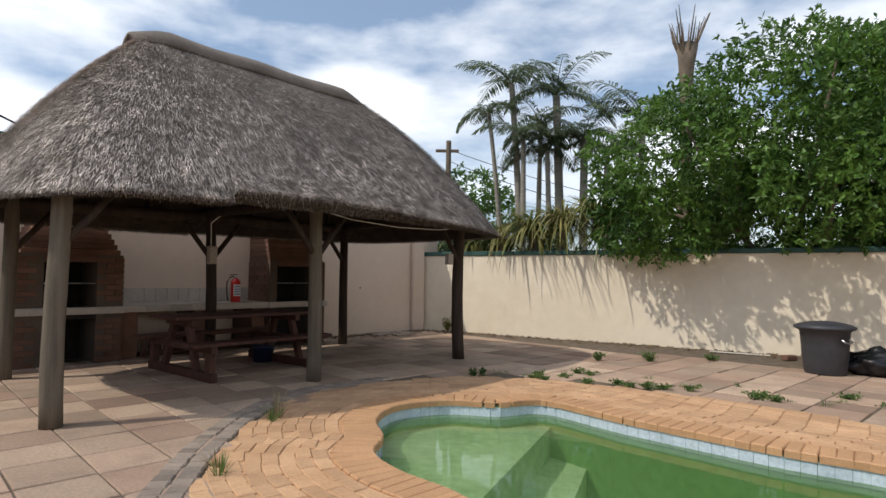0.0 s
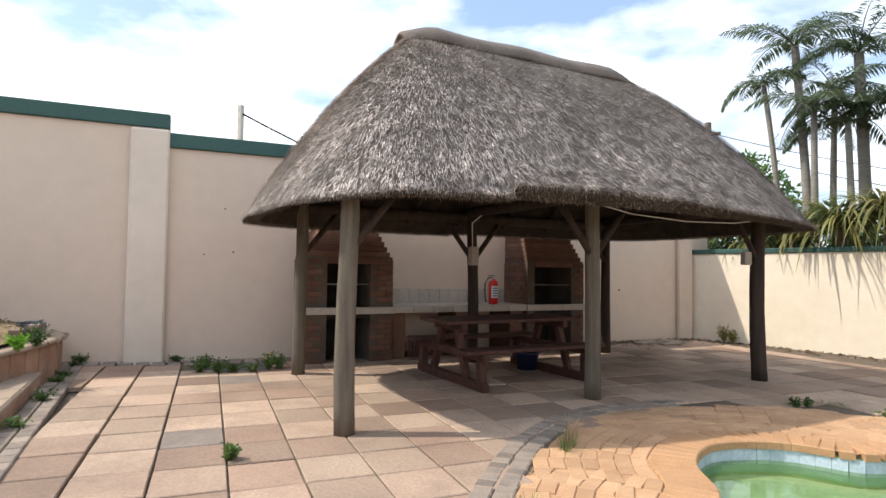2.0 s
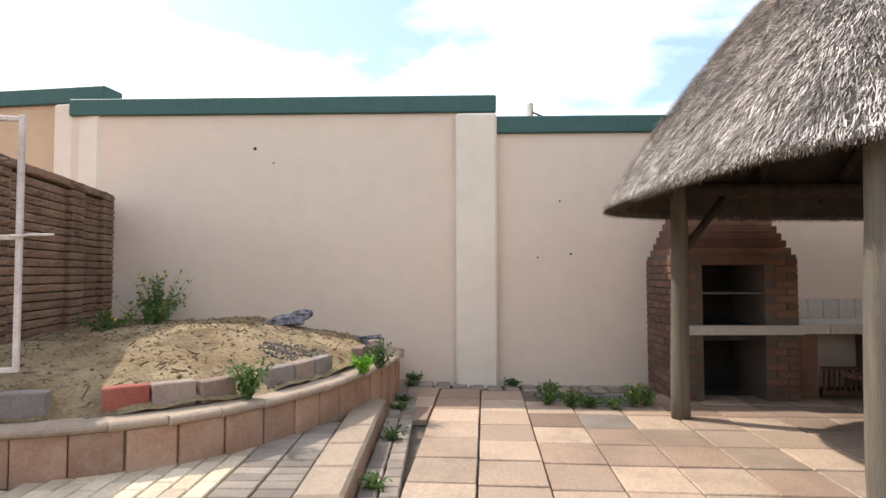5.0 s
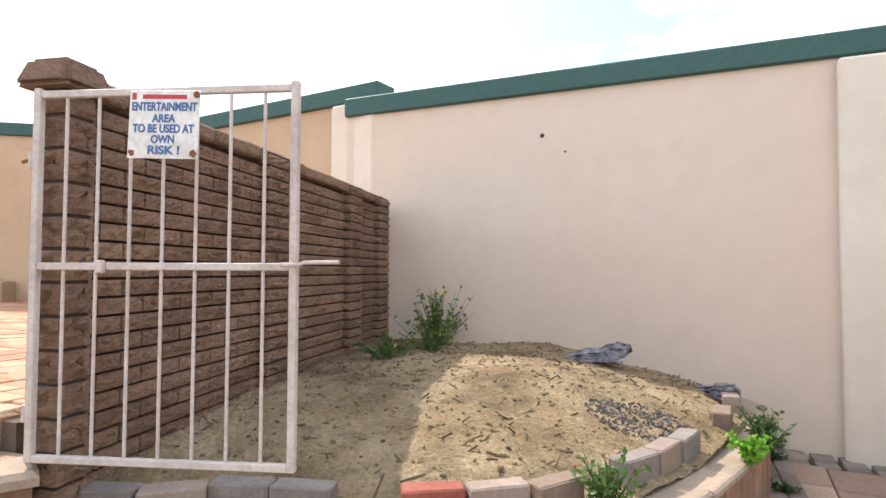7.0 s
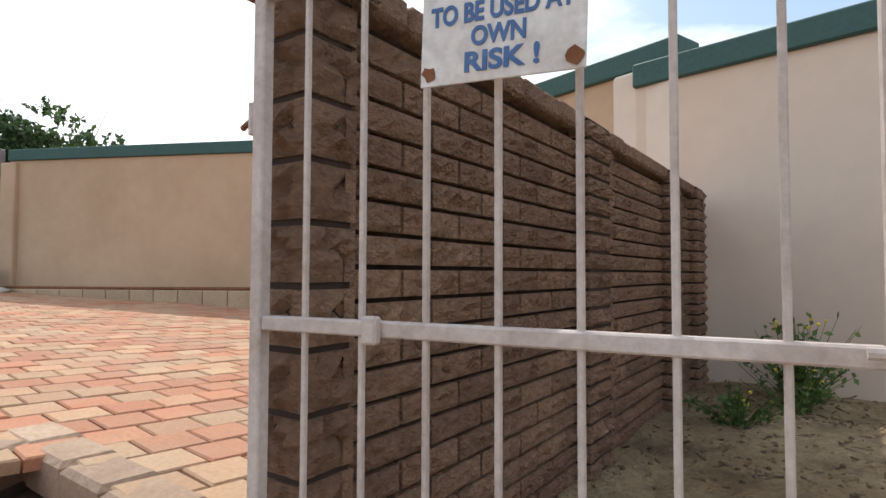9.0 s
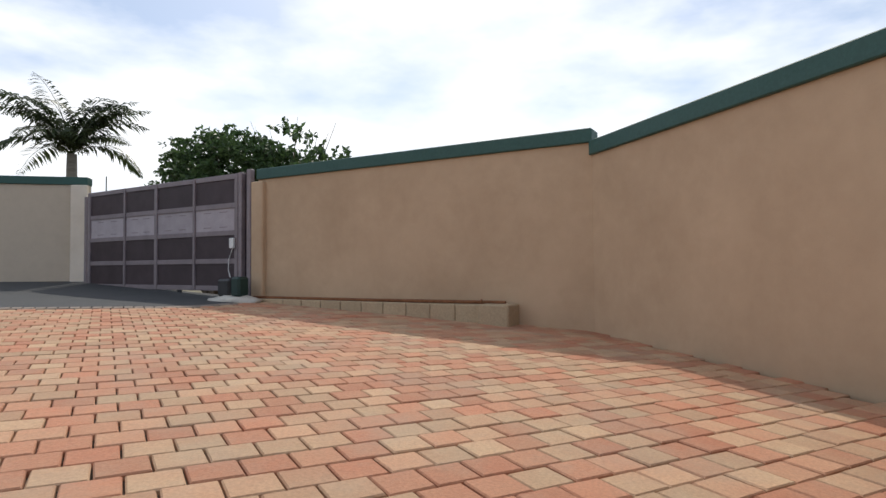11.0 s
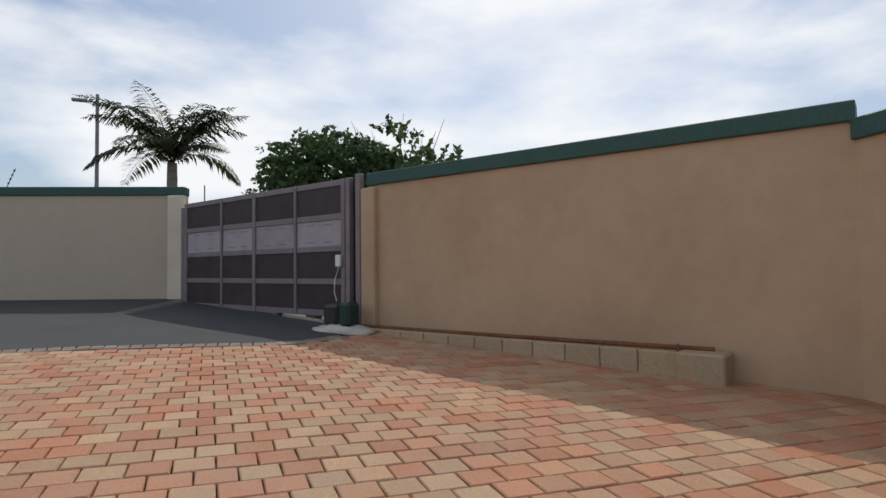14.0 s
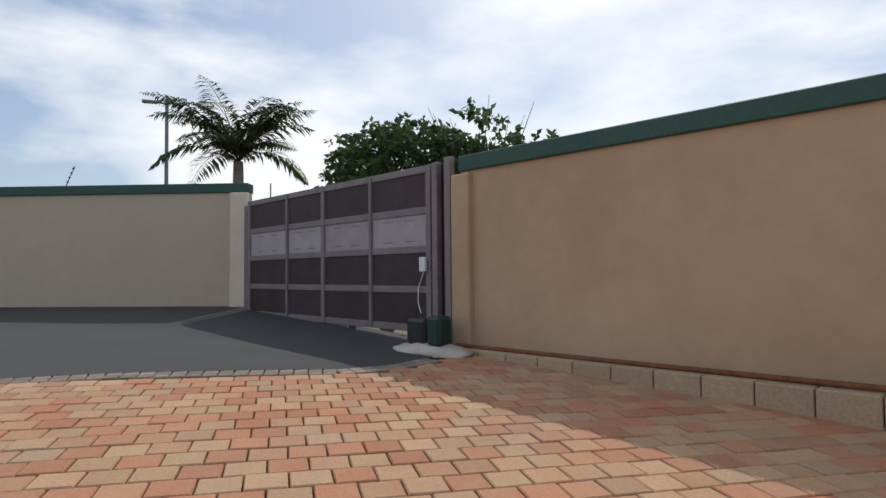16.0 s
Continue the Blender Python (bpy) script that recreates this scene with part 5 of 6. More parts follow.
edge_line = [(-14.5, -6.36), (-13.9, -6.38), (-13.36, -6.62), (-12.59, -7.32), (-11.82, -7.94), (-11.05, -8.38), (-9.45, -9.32), (-6.5, -11.1)]
for k in (0.0, 0.12):
    for p, d in resample(edge_line, 0.14):
        q = p + Vector((-d.y, d.x)) * (k - 0.02)
        part("border_cobble", bpy.data.meshes.get("border_cobble") or block_mesh("border_cobble", M_COBBLE, 0.13, 0.11, 0.05, 0.008), None, drive,
             m=pose(q.x, q.y, drive_z(q.x, q.y) - 0.04, -2.7, 0, math.degrees(math.atan2(d.y, d.x)) + random.uniform(-3, 3)))
# kerb stones on the driveway's edge above the steps
kerb_me = block_mesh("kerb_stone", M_KERB, 0.30, 0.20, 0.14, 0.02)
for line in ([(-6.98, 0.98), (-7.72, -0.06)], [(-7.66, -0.18), (-5.2, -0.36)]):
    for p, d in resample(line, 0.305):
        c = p + d * 0.15
        part("kerb_stone", kerb_me, None, drive, m=pose(c.x, c.y, drive_z(c.x, c.y) - 0.130, 0, 0, math.degrees(math.atan2(d.y, d.x))))

# ---------- braais and counter under the lapa ----------
brick_side = block_mesh("brick", M_FACEBRICK, 0.212, 0.062, 0.016, 0.004)
brick_half = block_mesh("brick", M_FACEBRICK, 0.100, 0.062, 0.016, 0.004)


def brick_face(owner, x0, x1, z0, z1, m, holes=()):
    """Running bond on a face: local x along, z up, out of the face towards -y."""
    nrow = int((z1 - z0) / 0.075)
    for r in range(nrow):
        z = z0 + 0.0375 + 0.075 * r
        x = x0 - (0.112 if r % 2 else 0)
        while x < x1:
            a, e = max(x, x0), min(x + 0.224, x1)
            c = (a + e) / 2
            if e - a > 0.09 and not any(hx0 - 0.09 < c < hx1 + 0.09 and hz0 - 0.03 < z < hz1 + 0.03 for hx0, hx1, hz0, hz1 in holes):
                part("brick", brick_side if e - a > 0.2 else brick_half, None, owner, m=m @ Matrix.Translation((c, 0, z)) @ pose(0, 0, 0, 90, 0, 0))
            x += 0.224


def braai(s0, s1, depth, mouth, shoulder, label):
    w = s1 - s0
    ob = thing("braai", label, "fireplace", M1(s0, 0))
    ox0, ox1 = mouth[0] - s0, mouth[1] - s0
    # hollow body: side walls, lintel, back, hearth, chimney breast with stepped shoulders
    part("side_wall", box(0.0, ox0, -depth, 0, -0.03, 1.46), M_BRICKMORTAR, ob, "brick side wall")
    part("side_wall", box(ox1, w, -depth, 0, -0.03, 1.46), M_BRICKMORTAR, ob, "brick side wall")
    part("fire_back", box(ox0, ox1, -0.08, 0, -0.03, 1.46), M_SOOT, ob, "sooty fire back")
    part("hearth", box(ox0, ox1, -depth, -0.08, 0.60, 0.74), M_SOOT, ob, "sooty hearth slab")
    part("lintel", box(ox0, ox1, -depth - 0.01, -0.08, 1.36, 1.46), M_FACEBRICK, ob, "brick lintel")
    for i in range(12):
        ins = 0.035 * (i + 1)
        part("brick_course", box(ins if shoulder else 0.0, w - ins, -depth + ins * 0.6, 0, 1.46 + 0.075 * i, 1.46 + 0.075 * (i + 1) - 0.004, 0.004), M_FACEBRICK, ob, "stepped brick course")
    for g in range(7):
        yy = -depth + 0.06 + (depth - 0.2) * g / 6
        part("grid_bar", tube([(ox0 - 0.01, yy, 1.07), (ox1 + 0.01, yy, 1.07)], 0.007, 6), M_GALV if g else M_METAL, ob, "steel grid bar across the fire opening")
    part("slab_edge", box(-0.03, w + 0.03, -depth - 0.07, -depth + 0.004, 0.66, 0.755, 0.006), M_WHITETILE, ob, "pale tiled slab edge")
    brick_face(ob, 0.0, depth, 0.0, 1.46, pose(0, 0, 0, 0, 0, -90))
    brick_face(ob, 0.0, w, 0.0, 1.46, pose(0, -depth, 0), holes=[(ox0, ox1, 0.0, 1.46), (-1, 9, 0.64, 0.77)])
    brick_face(ob, 0.0, depth, 0.0, 1.46, pose(w, -depth, 0, 0, 0, 90))
    return ob


braai(4.55, 5.78, 0.80, (4.84, 5.46), True, "brick braai fireplace with stepped chimney breast and sooty opening")
braai(8.10, 9.20, 0.72, (8.24, 8.96), False, "brick braai fireplace with stepped chimney breast and steel grid")
counter = thing("counter", "long pale tiled counter on brick piers", "counter", M1(5.80, 0))
part("slab", box(0.0, 2.29, -0.74, 0, 0.66, 0.745, 0.006), M_CONCRETE, counter, "concrete counter slab")
for i in range(7):
    for j in range(2):
        part("counter_tile", bpy.data.meshes.get("counter_tile") or block_mesh("counter_tile", M_WHITETILE, 0.315, 0.355, 0.012, 0.003), None, counter,
             m=pose(0.165 + 0.325 * i, -0.19 - 0.365 * j, 0.745))
for i in range(7):
    part("edge_tile", bpy.data.meshes.get("edge_tile") or block_mesh("edge_tile", M_WHITETILE, 0.315, 0.092, 0.012, 0.003), None, counter,
         m=pose(0.165 + 0.325 * i, -0.741, 0.705, 90, 0, 0))
for i in range(13):
    part("splash_tile", bpy.data.meshes.get("splash_tile") or block_mesh("splash_tile", M_WHITETILE, 0.168, 0.22, 0.012, 0.003), None, counter,
         m=pose(0.10 + 0.175 * i, -0.001, 0.875, 90, 0, 0))
for x in (0.0, 1.05, 2.0):
    part("pier", box(x, x + 0.23, -0.70, -0.02, -0.03, 0.658, 0.004), M_FACEBRICK, counter, "brick pier")
crate = thing("crate", "red-brown slatted crate under the counter", "crate", M1(6.10, 0.66))
part("tray", box(-0.02, 0.62, 0.0, 0.28, 0.02, 0.05), M_TABLE, crate)
for z in (0.05, 0.29):
    part("frame_bar", box(-0.02, 0.62, -0.01, 0.015, z, z + 0.03, 0.004), M_TABLE, crate)
for i in range(12):
    part("slat", box(0.0 + 0.052 * i, 0.022 + 0.052 * i, -0.006, 0.01, 0.08, 0.29), M_TABLE, crate)

# fire extinguisher on the counter
ext = thing("fire_extinguisher", "red fire extinguisher with black hose and white label", "extinguisher", pose(*P1(7.60, 0.50), 0, 0, TURN1) @ pose(0, 0, 0.757))
pr = [(0.0, 0.0), (0.07, 0.0), (0.078, 0.012), (0.078, 0.31), (0.072, 0.345), (0.05, 0.375), (0.026, 0.39), (0.024, 0.405), (0.0, 0.405)]


def lathe(profile, seg=24):
    b = bmesh.new()
    rings = [[b.verts.new((r * math.cos(k * math.tau / seg), r * math.sin(k * math.tau / seg), z)) for k in range(seg)] for r, z in profile if r > 0]
    for r, q in zip(rings, rings[1:]):
        for k in range(seg):
            b.faces.new((r[k], r[(k + 1) % seg], q[(k + 1) % seg], q[k]))
    b.faces.new(rings[0][::-1])
    b.faces.new(rings[-1])
    return b


part("cylinder", lathe(pr), M_RED, ext, "glossy red cylinder", smooth=True)
lab = bmesh.new()
for z0, z1 in ((0.10, 0.29),):
    vs = [[lab.verts.new((0.0792 * math.cos(a), 0.0792 * math.sin(a), z)) for a in [math.radians(-140 + 10 * k) for k in range(11)]] for z in (z0, z1)]
    for k in range(10):
        lab.faces.new((vs[0][k], vs[0][k + 1], vs[1][k + 1], vs[1][k]))
lb = part("label", lab, M_WHITE, ext, "white instruction label", smooth=True)
for k in range(4):
    bb = bmesh.new()
    vs = [[bb.verts.new((0.0798 * math.cos(a), 0.0798 * math.sin(a), z)) for a in [math.radians(-128 + 8 * i) for i in range(10)]] for z in (0.125 + 0.04 * k, 0.142 + 0.04 * k)]
    for i in range(9):
        bb.faces.new((vs[0][i], vs[0][i + 1], vs[1][i + 1], vs[1][i]))
    part("print_bar", bb, M_BLUE, lb)
part("valve", box(-0.022, 0.022, -0.018, 0.018, 0.40, 0.44, 0.005), M_METAL, ext, "metal valve")
part("handle", box(-0.10, 0.03, -0.011, 0.011, 0.445, 0.458, 0.004), M_BLACK, ext, "black squeeze handle")
part("hose", tube([(-0.03, 0, 0.425), (-0.10, 0, 0.41), (-0.15, 0, 0.33), (-0.155, 0, 0.2), (-0.14, 0, 0.08), (-0.125, 0, 0.03)], 0.011, 8), M_BLACK, ext, "black hose", smooth=True)

# picnic table
table = thing("picnic_table", "dark red-brown timber picnic table with attached benches", "picnic table", LM @ pose(-0.15, 0.26, 0.0))
for i in range(5):
    part("table_board", box(-0.95, 0.95, -0.36 + 0.146 * i, -0.36 + 0.136 + 0.146 * i, 0.68, 0.72, 0.005), M_TABLE, table)
for sy in (-1, 1):
    for k in (0, 1):
        part("seat_board", box(-0.95, 0.95, sy * 0.66 - 0.14 + 0.145 * k, sy * 0.66 - 0.005 + 0.145 * k, 0.40, 0.44, 0.005), M_TABLE, table)
for x in (-0.72, 0.72):
    part("foot_rail", box(x - 0.04, x + 0.04, -0.80, 0.80, 0.0, 0.10, 0.006), M_TABLE, table, "heavy base rail")
    part("seat_rail", box(x - 0.035, x + 0.035, -0.80, 0.80, 0.32, 0.40, 0.006), M_TABLE, table)
    part("top_rail", box(x - 0.035, x + 0.035, -0.34, 0.34, 0.60, 0.68, 0.006), M_TABLE, table)
    for sy in (-1, 1):
        part("leg", box(x - 0.04, x + 0.04, sy * 0.70 - 0.05, sy * 0.70 + 0.05, 0.10, 0.32, 0.006), M_TABLE, table)
        part("brace_leg", box(-0.035, 0.035, -0.045, 0.045, 0, 0.62, 0.006, m=pose(x, sy * 0.40, 0.09, sy * 22, 0, 0)), M_TABLE, table, "slanting leg")

# loose white cable slung under the eave
cab = thing("loose_cable", "thin pale cable slung along the shelter's beam", "cable", LM)
part("wire", tube([(-0.05, -1.30, 1.98), (0.4, -1.33, 1.90), (1.2, -1.35, 1.86), (2.0, -1.36, 1.88), (2.55, -1.38, 1.95)], 0.006, 6), M_WHITE, cab)
part("wire", tube([(*local(-3.32, 8.42), 1.62), (*local(-3.32, 8.40), 1.95), (*local(-3.1, 8.2), 2.05)], 0.008, 6), M_WHITE, cab)
# blue tub under the table
tub = lathe([(0.0, 0.0), (0.13, 0.0), (0.15, 0.20), (0.165, 0.205), (0.165, 0.22), (0.14, 0.22), (0.0, 0.05)], 20)
solid("tub", tub, surface("navy_plastic", (0.012, 0.016, 0.05), (0.018, 0.024, 0.065), rough=0.5, bump=0.02), "small navy plastic tub beneath the picnic table", "tub", LM @ pose(0.45, 0.55, 0.0), smooth=True)
# broken slab pieces and leaf litter in the far corner
r9 = random.Random(9)
for i in range(6):
    q = P1(10.8 + r9.uniform(0, 1.0), r9.uniform(0.25, 0.8))
    own = box(-r9.uniform(0.12, 0.3), r9.uniform(0.12, 0.3), -r9.uniform(0.05, 0.12), r9.uniform(0.05, 0.12), 0, r9.uniform(0.02, 0.05), 0.006)
    solid("broken_slab", own, M_COBBLE, "broken dark slab piece lying in the patio corner", "slab", pose(q.x, q.y, 0.0, 0, 0, TURN1 + r9.uniform(-20, 20)), group="broken slabs")
b = bmesh.new()
for _ in range(260):
    q = P1(9.6 + r9.uniform(0, 2.6), abs(r9.gauss(0.0, 0.30)) + 0.03)
    box(-0.03, 0.03, -0.012, 0.012, 0.0, 0.006, 0, b, pose(q.x, q.y, 0.004, r9.uniform(-20, 20), r9.uniform(-20, 20), r9.uniform(0, 360)))
for _ in range(420):
    t_ = r9.uniform(0, 9)
    q = C2 + D2 * t_ + Vector((-0.53, -0.848)) * (abs(r9.gauss(0, 0.25)) + 0.03)
    box(-0.03, 0.03, -0.012, 0.012, 0.0, 0.006, 0, b, pose(q.x, q.y, 0.004, r9.uniform(-20, 20), r9.uniform(-20, 20), r9.uniform(0, 360)))
tagged(solid("leaf_litter", b, surface("dry_leaf", (0.10, 0.065, 0.035), (0.2, 0.14, 0.08), rough=0.9, bump=0, island=0.4), "dry leaf litter along the wall feet", "litter"), kind="stuff")

# ---------- loose things on the patio ----------
bin_ = thing("dustbin", "dark grey plastic dustbin with a domed lid", "dustbin", pose(5.12, 7.80, 0.0, 0, 0, 20))
part("body", lathe([(0.0, 0.0), (0.235, 0.0), (0.245, 0.02), (0.262, 0.18), (0.268, 0.20), (0.275, 0.36), (0.292, 0.56), (0.31, 0.57), (0.31, 0.60), (0.0, 0.60)], 28), M_BIN, bin_, smooth=True)
part("lid", lathe([(0.0, 0.585), (0.34, 0.585), (0.36, 0.60), (0.36, 0.625), (0.30, 0.655), (0.16, 0.685), (0.06, 0.695), (0.0, 0.695)], 28), M_BIN, bin_, "domed lid", smooth=True)
for sx in (-1, 1):
    part("handle", tube([(sx * -0.07, -0.285, 0.47), (sx * -0.07, -0.325, 0.44), (0, -0.33, 0.43)], 0.011, 8), M_METAL, bin_, "bail handle")
bag = bmesh.new()
bmesh.ops.create_icosphere(bag, subdivisions=4, radius=1)
for v in bag.verts:
    k = 1 + 0.30 * noise.fractal(v.co * 2.1, 1.0, 2.0, 4)
    v.co = Vector((v.co.x * 0.42 * k, v.co.y * 0.27 * k, max(v.co.z, -0.75) * 0.20 * k + 0.15))
solid("rubbish_bag", bag, M_BAG, "shiny black rubbish bag slumped beside the bin", "bag", pose(5.80, 7.70, 0.0, 0, 0, -20), smooth=True)
solid("plank", box(-0.45, 0.45, -0.03, 0.03, 0.0, 0.02, 0.004), M_CONCRETE, "pale thin plank lying along the wall foot", "plank", pose(4.95, 9.72, 0.0, 0, 0, -32))
for x, y, a in ((5.38, 9.05, 20), (5.50, 8.75, 70)):
    bmk = box(-0.11, 0.11, -0.055, 0.055, 0, 0.075, 0.008)
    solid("loose_brick", bmk, M_FACEBRICK, "loose dirty brick on the patio", "brick", pose(x, y, 0.0, 0, 0, a), group="loose bricks")

# drain grating by the wall
grate = thing("drain_grating", "dark slotted drain grating set in the patio", "grating", M1(3.64, 0.80))
part("tray", box(-0.45, 0.45, -0.28, 0.28, -0.02, -0.005), M_JOINT, grate, "dark drain pit")
for i in range(16):
    part("grating_bar", box(-0.44, 0.44, -0.27 + 0.034 * i, -0.256 + 0.034 * i, -0.005, 0.008), M_GALV, grate)


# ---------- plants ----------
class Leaves:
    """Collects many small leaves into one mesh."""

    def __init__(self):
        self.v, self.f = [], []

    def leaf(self, p, d, n, length, width, droop=0.0):
        """A pointed leaf of two quads, folded a little."""
        d = d.normalized()
        s = d.cross(n)
        if s.length < 1e-4:
            s = d.orthogonal()
        s.normalize()
        q = d.copy()
        q.z -= droop
        i = len(self.v)
        mid = p + d * length * 0.5
        self.v.extend((p, mid + s * width, mid - s * width, mid + (q.normalized()) * length * 0.5))
        self.f.append((i, i + 1, i + 3, i + 2))

    def strap(self, p, d, length, width, droop, seg=5):
        """A strap that arches over under its weight."""
        d = d.normalized()
        s = d.cross(Vector((0, 0, 1)))
        if s.length < 1e-3:
            s = Vector((1, 0, 0))
        s.normalize()
        i = len(self.v)
        c = p.copy()
        for k in range(seg + 1):
            w = width * (1.0 - 0.9 * (k / seg) ** 2)
            self.v.extend((c + s * w, c - s * w))
            c = c + d * (length / seg)
            d.z -= droop / seg
            d.normalize()
        for k in range(seg):
            self.f.append((i + 2 * k, i + 2 * k + 2, i + 2 * k + 3, i + 2 * k + 1))

    def mesh(self, name, material):
        me_ = bpy.data.meshes.new(name)
        me_.from_pydata([tuple(x) for x in self.v], [], self.f)
        me_.materials.append(material)
        return me_


def unit(r):
    while True:
        v = Vector((r.uniform(-1, 1), r.uniform(-1, 1), r.uniform(-1, 1)))
        if 0.05 < v.length < 1:
            return v.normalized()


def palm(x, y, z0, height, trunk_r, fronds, frond_len, seed, lean=(0, 0), label="", leaf_mat=None, droop=1.9, up=1.5, group="palms", leaflet=0.52, blade=1.0):
    """A feather palm: ringed trunk, green shaft, arching fronds with hanging leaflets."""
    r = random.Random(seed)
    height, z0 = height + z0 + 1.62, -1.62
    ob = thing("palm_tree", label, "palm", pose(x, y, z0), group=group)
    pts = [(lean[0] * t * t, lean[1] * t * t, height * t) for t in [i / 12 for i in range(13)]]
    part("trunk", tube(pts, [trunk_r * (1.25 - 0.45 * i / 12 + (0.04 if i % 2 else 0)) for i in range(13)], 10), M_PALMTRUNK, ob, "pale ringed trunk", smooth=True)
    top_ = Vector(pts[-1])
    for k in range(fronds):
        a = math.tau * k / fronds + r.uniform(-0.25, 0.25)
        el = up * r.uniform(0.2, 1.25)
        d = Vector((math.cos(a), math.sin(a), el)).normalized()
        L = frond_len * r.uniform(0.8, 1.1)
        lv = Leaves()
        c, seg = top_.copy(), 46
        dr = droop * r.uniform(0.8, 1.3)
        spine = [c.copy()]
        for i in range(seg):
            t = i / seg
            side = d.cross(Vector((0, 0, 1))).normalized()
            if i > 2:
                ll = leaflet * math.sin(math.pi * min(0.12 + t * 0.9, 1.0)) ** 0.7 * r.uniform(0.85, 1.1)
                for sgn in (-1, 1):
                    ld_ = (side * sgn * 0.95 + d * 0.55 + Vector((0, 0, r.uniform(-0.45, 0.15)))).normalized()
                    lv.leaf(c, ld_, Vector((0, 0, 1)), ll, (0.011 + 0.024 * ll) * blade, 0.6)
            c = c + d * (L / seg)
            d.z -= dr / seg
            d.normalize()
            spine.append(c.copy())
        fr_b = tube(spine[::3] + [spine[-1]], [0.014 * (1 - i / 18) + 0.004 for i in range(len(spine[::3]) + 1)], 5)
        base = part("frond", fr_b, leaf_mat or M_PALM, ob)
        part("leaf_blade", lv.mesh("leaf_blade", leaf_mat or M_PALM), None, base)
    return ob


def crown(lobes, n, r, size, material, name="crown", aspect=0.22, shell=0.62, drop=0.3):
    """Leaves clustered on sprigs over several lobes, with gaps and an uneven outline."""
    lv = Leaves()
    tot = sum(l[3] * l[4] for l in lobes)
    for cx, cy, cz, rx, rz in lobes:
        sprigs = int(n * rx * rz / tot / 7)
        for _ in range(sprigs):
            u = unit(r)
            k = r.uniform(shell, 1.0) * (1 + 0.28 * noise.noise(u * 2.3 + Vector((cx, cy, cz))))
            c = Vector((cx + u.x * rx * k, cy + u.y * rx * k, cz + u.z * rz * k))
            if noise.noise(c * 1.7) < -0.26 or noise.noise(c * 4.1) < -0.42:
                continue
            axis = (u + unit(r) * 0.7 + Vector((0, 0, -drop * r.random()))).normalized()
            for j in range(7):
                d = (axis * 0.6 + unit(r)).normalized()
                lv.leaf(c + axis * size * 0.35 * j * 0.5, d, unit(r), size * r.uniform(0.7, 1.25), size * aspect * r.uniform(0.8, 1.2), 0.35)
    return lv.mesh(name, material)


def tree(x, y, z0, lobes, n, size, seed, trunk_r, material, label, category="tree", aspect=0.22, limbs=True, name="tree", shell=0.62):
    r = random.Random(seed)
    lobes = [(l[0], l[1], l[2] + z0 + 1.62, l[3], l[4]) for l in lobes]
    ob = thing(name, label, category, pose(x, y, -1.62))
    top_ = max(l[2] for l in lobes)
    part("trunk", tube([(0, 0, 0), (0.05, 0.03, top_ * 0.3), (0.0, 0.1, top_ * 0.6)], [trunk_r * 1.3, trunk_r, trunk_r * 0.7], 9), M_BARK, ob, smooth=True)
    if limbs:
        for cx, cy, cz, rx, rz in lobes:
            for _ in range(3):
                u = unit(r)
                part("limb", tube([(0, 0.05, top_ * 0.35), (cx * 0.5, cy * 0.5, (cz + top_ * 0.4) * 0.5), (cx + u.x * rx * 0.7, cy + u.y * rx * 0.7, cz + u.z * rz * 0.7)],
                                  [trunk_r * 0.6, trunk_r * 0.35, 0.012], 6), M_BARK, ob, smooth=True)
    part("crown", crown(lobes, n, r, size, material, aspect=aspect, shell=shell), None, ob)
    return ob


# palms behind the pool wall
G = 0.3
for i, (px, py, pz, tr, nf, fl, ln) in enumerate([
        (2.00, 17.0, 6.55, 0.10, 8, 1.9, (-0.35, 0)), (3.32, 17.0, 6.2, 0.13, 11, 2.2, (-0.15, 0)), (1.35, 17.2, 5.75, 0.07, 6, 1.3, (-0.5, 0)),
        (2.25, 16.2, 4.75, 0.08, 8, 1.6, (0.0, 0)), (2.95, 16.4, 4.45, 0.08, 9, 1.6, (-0.1, 0)), (4.05, 16.6, 4.9, 0.12, 10, 1.9, (0.05, 0)),
        (4.65, 16.4, 4.4, 0.09, 9, 1.8, (0.1, 0)), (5.6, 16.2, 5.3, 0.1, 11, 2.1, (0.2, 0)), (3.0, 17.8, 5.5, 0.08, 8, 1.6, (0.1, 0))]):
    palm(px - ln[0], py, G, pz - G + 0.35, tr, nf, fl, 100 + i, ln, "slender feather palm with arching grey-green fronds", group="palms behind the wall")
# cut dead palm
r5 = random.Random(5)
dead = thing("dead_palm", "dead palm stump with ragged dry leaf stubs", "palm", pose(6.30, 15.0, -1.62))
part("trunk", tube([(0, 0, 0), (0, 0, 7.5), (0.02, 0, 8.4), (0.05, 0, 8.95)], [0.16, 0.14, 0.2, 0.27], 10), M_BARK, dead, smooth=True)
for k in range(22):
    a = r5.uniform(0, math.tau)
    l_ = r5.uniform(0.5, 1.1)
    part("leaf_stub", tube([(0.03, 0, r5.uniform(8.1, 8.9)), (0.3 * math.cos(a), 0.3 * math.sin(a), 9.0), (l_ * 0.6 * math.cos(a), l_ * 0.6 * math.sin(a), 9.0 + l_ * 0.75)], [0.04, 0.025, 0.008], 5), M_BARK, dead)

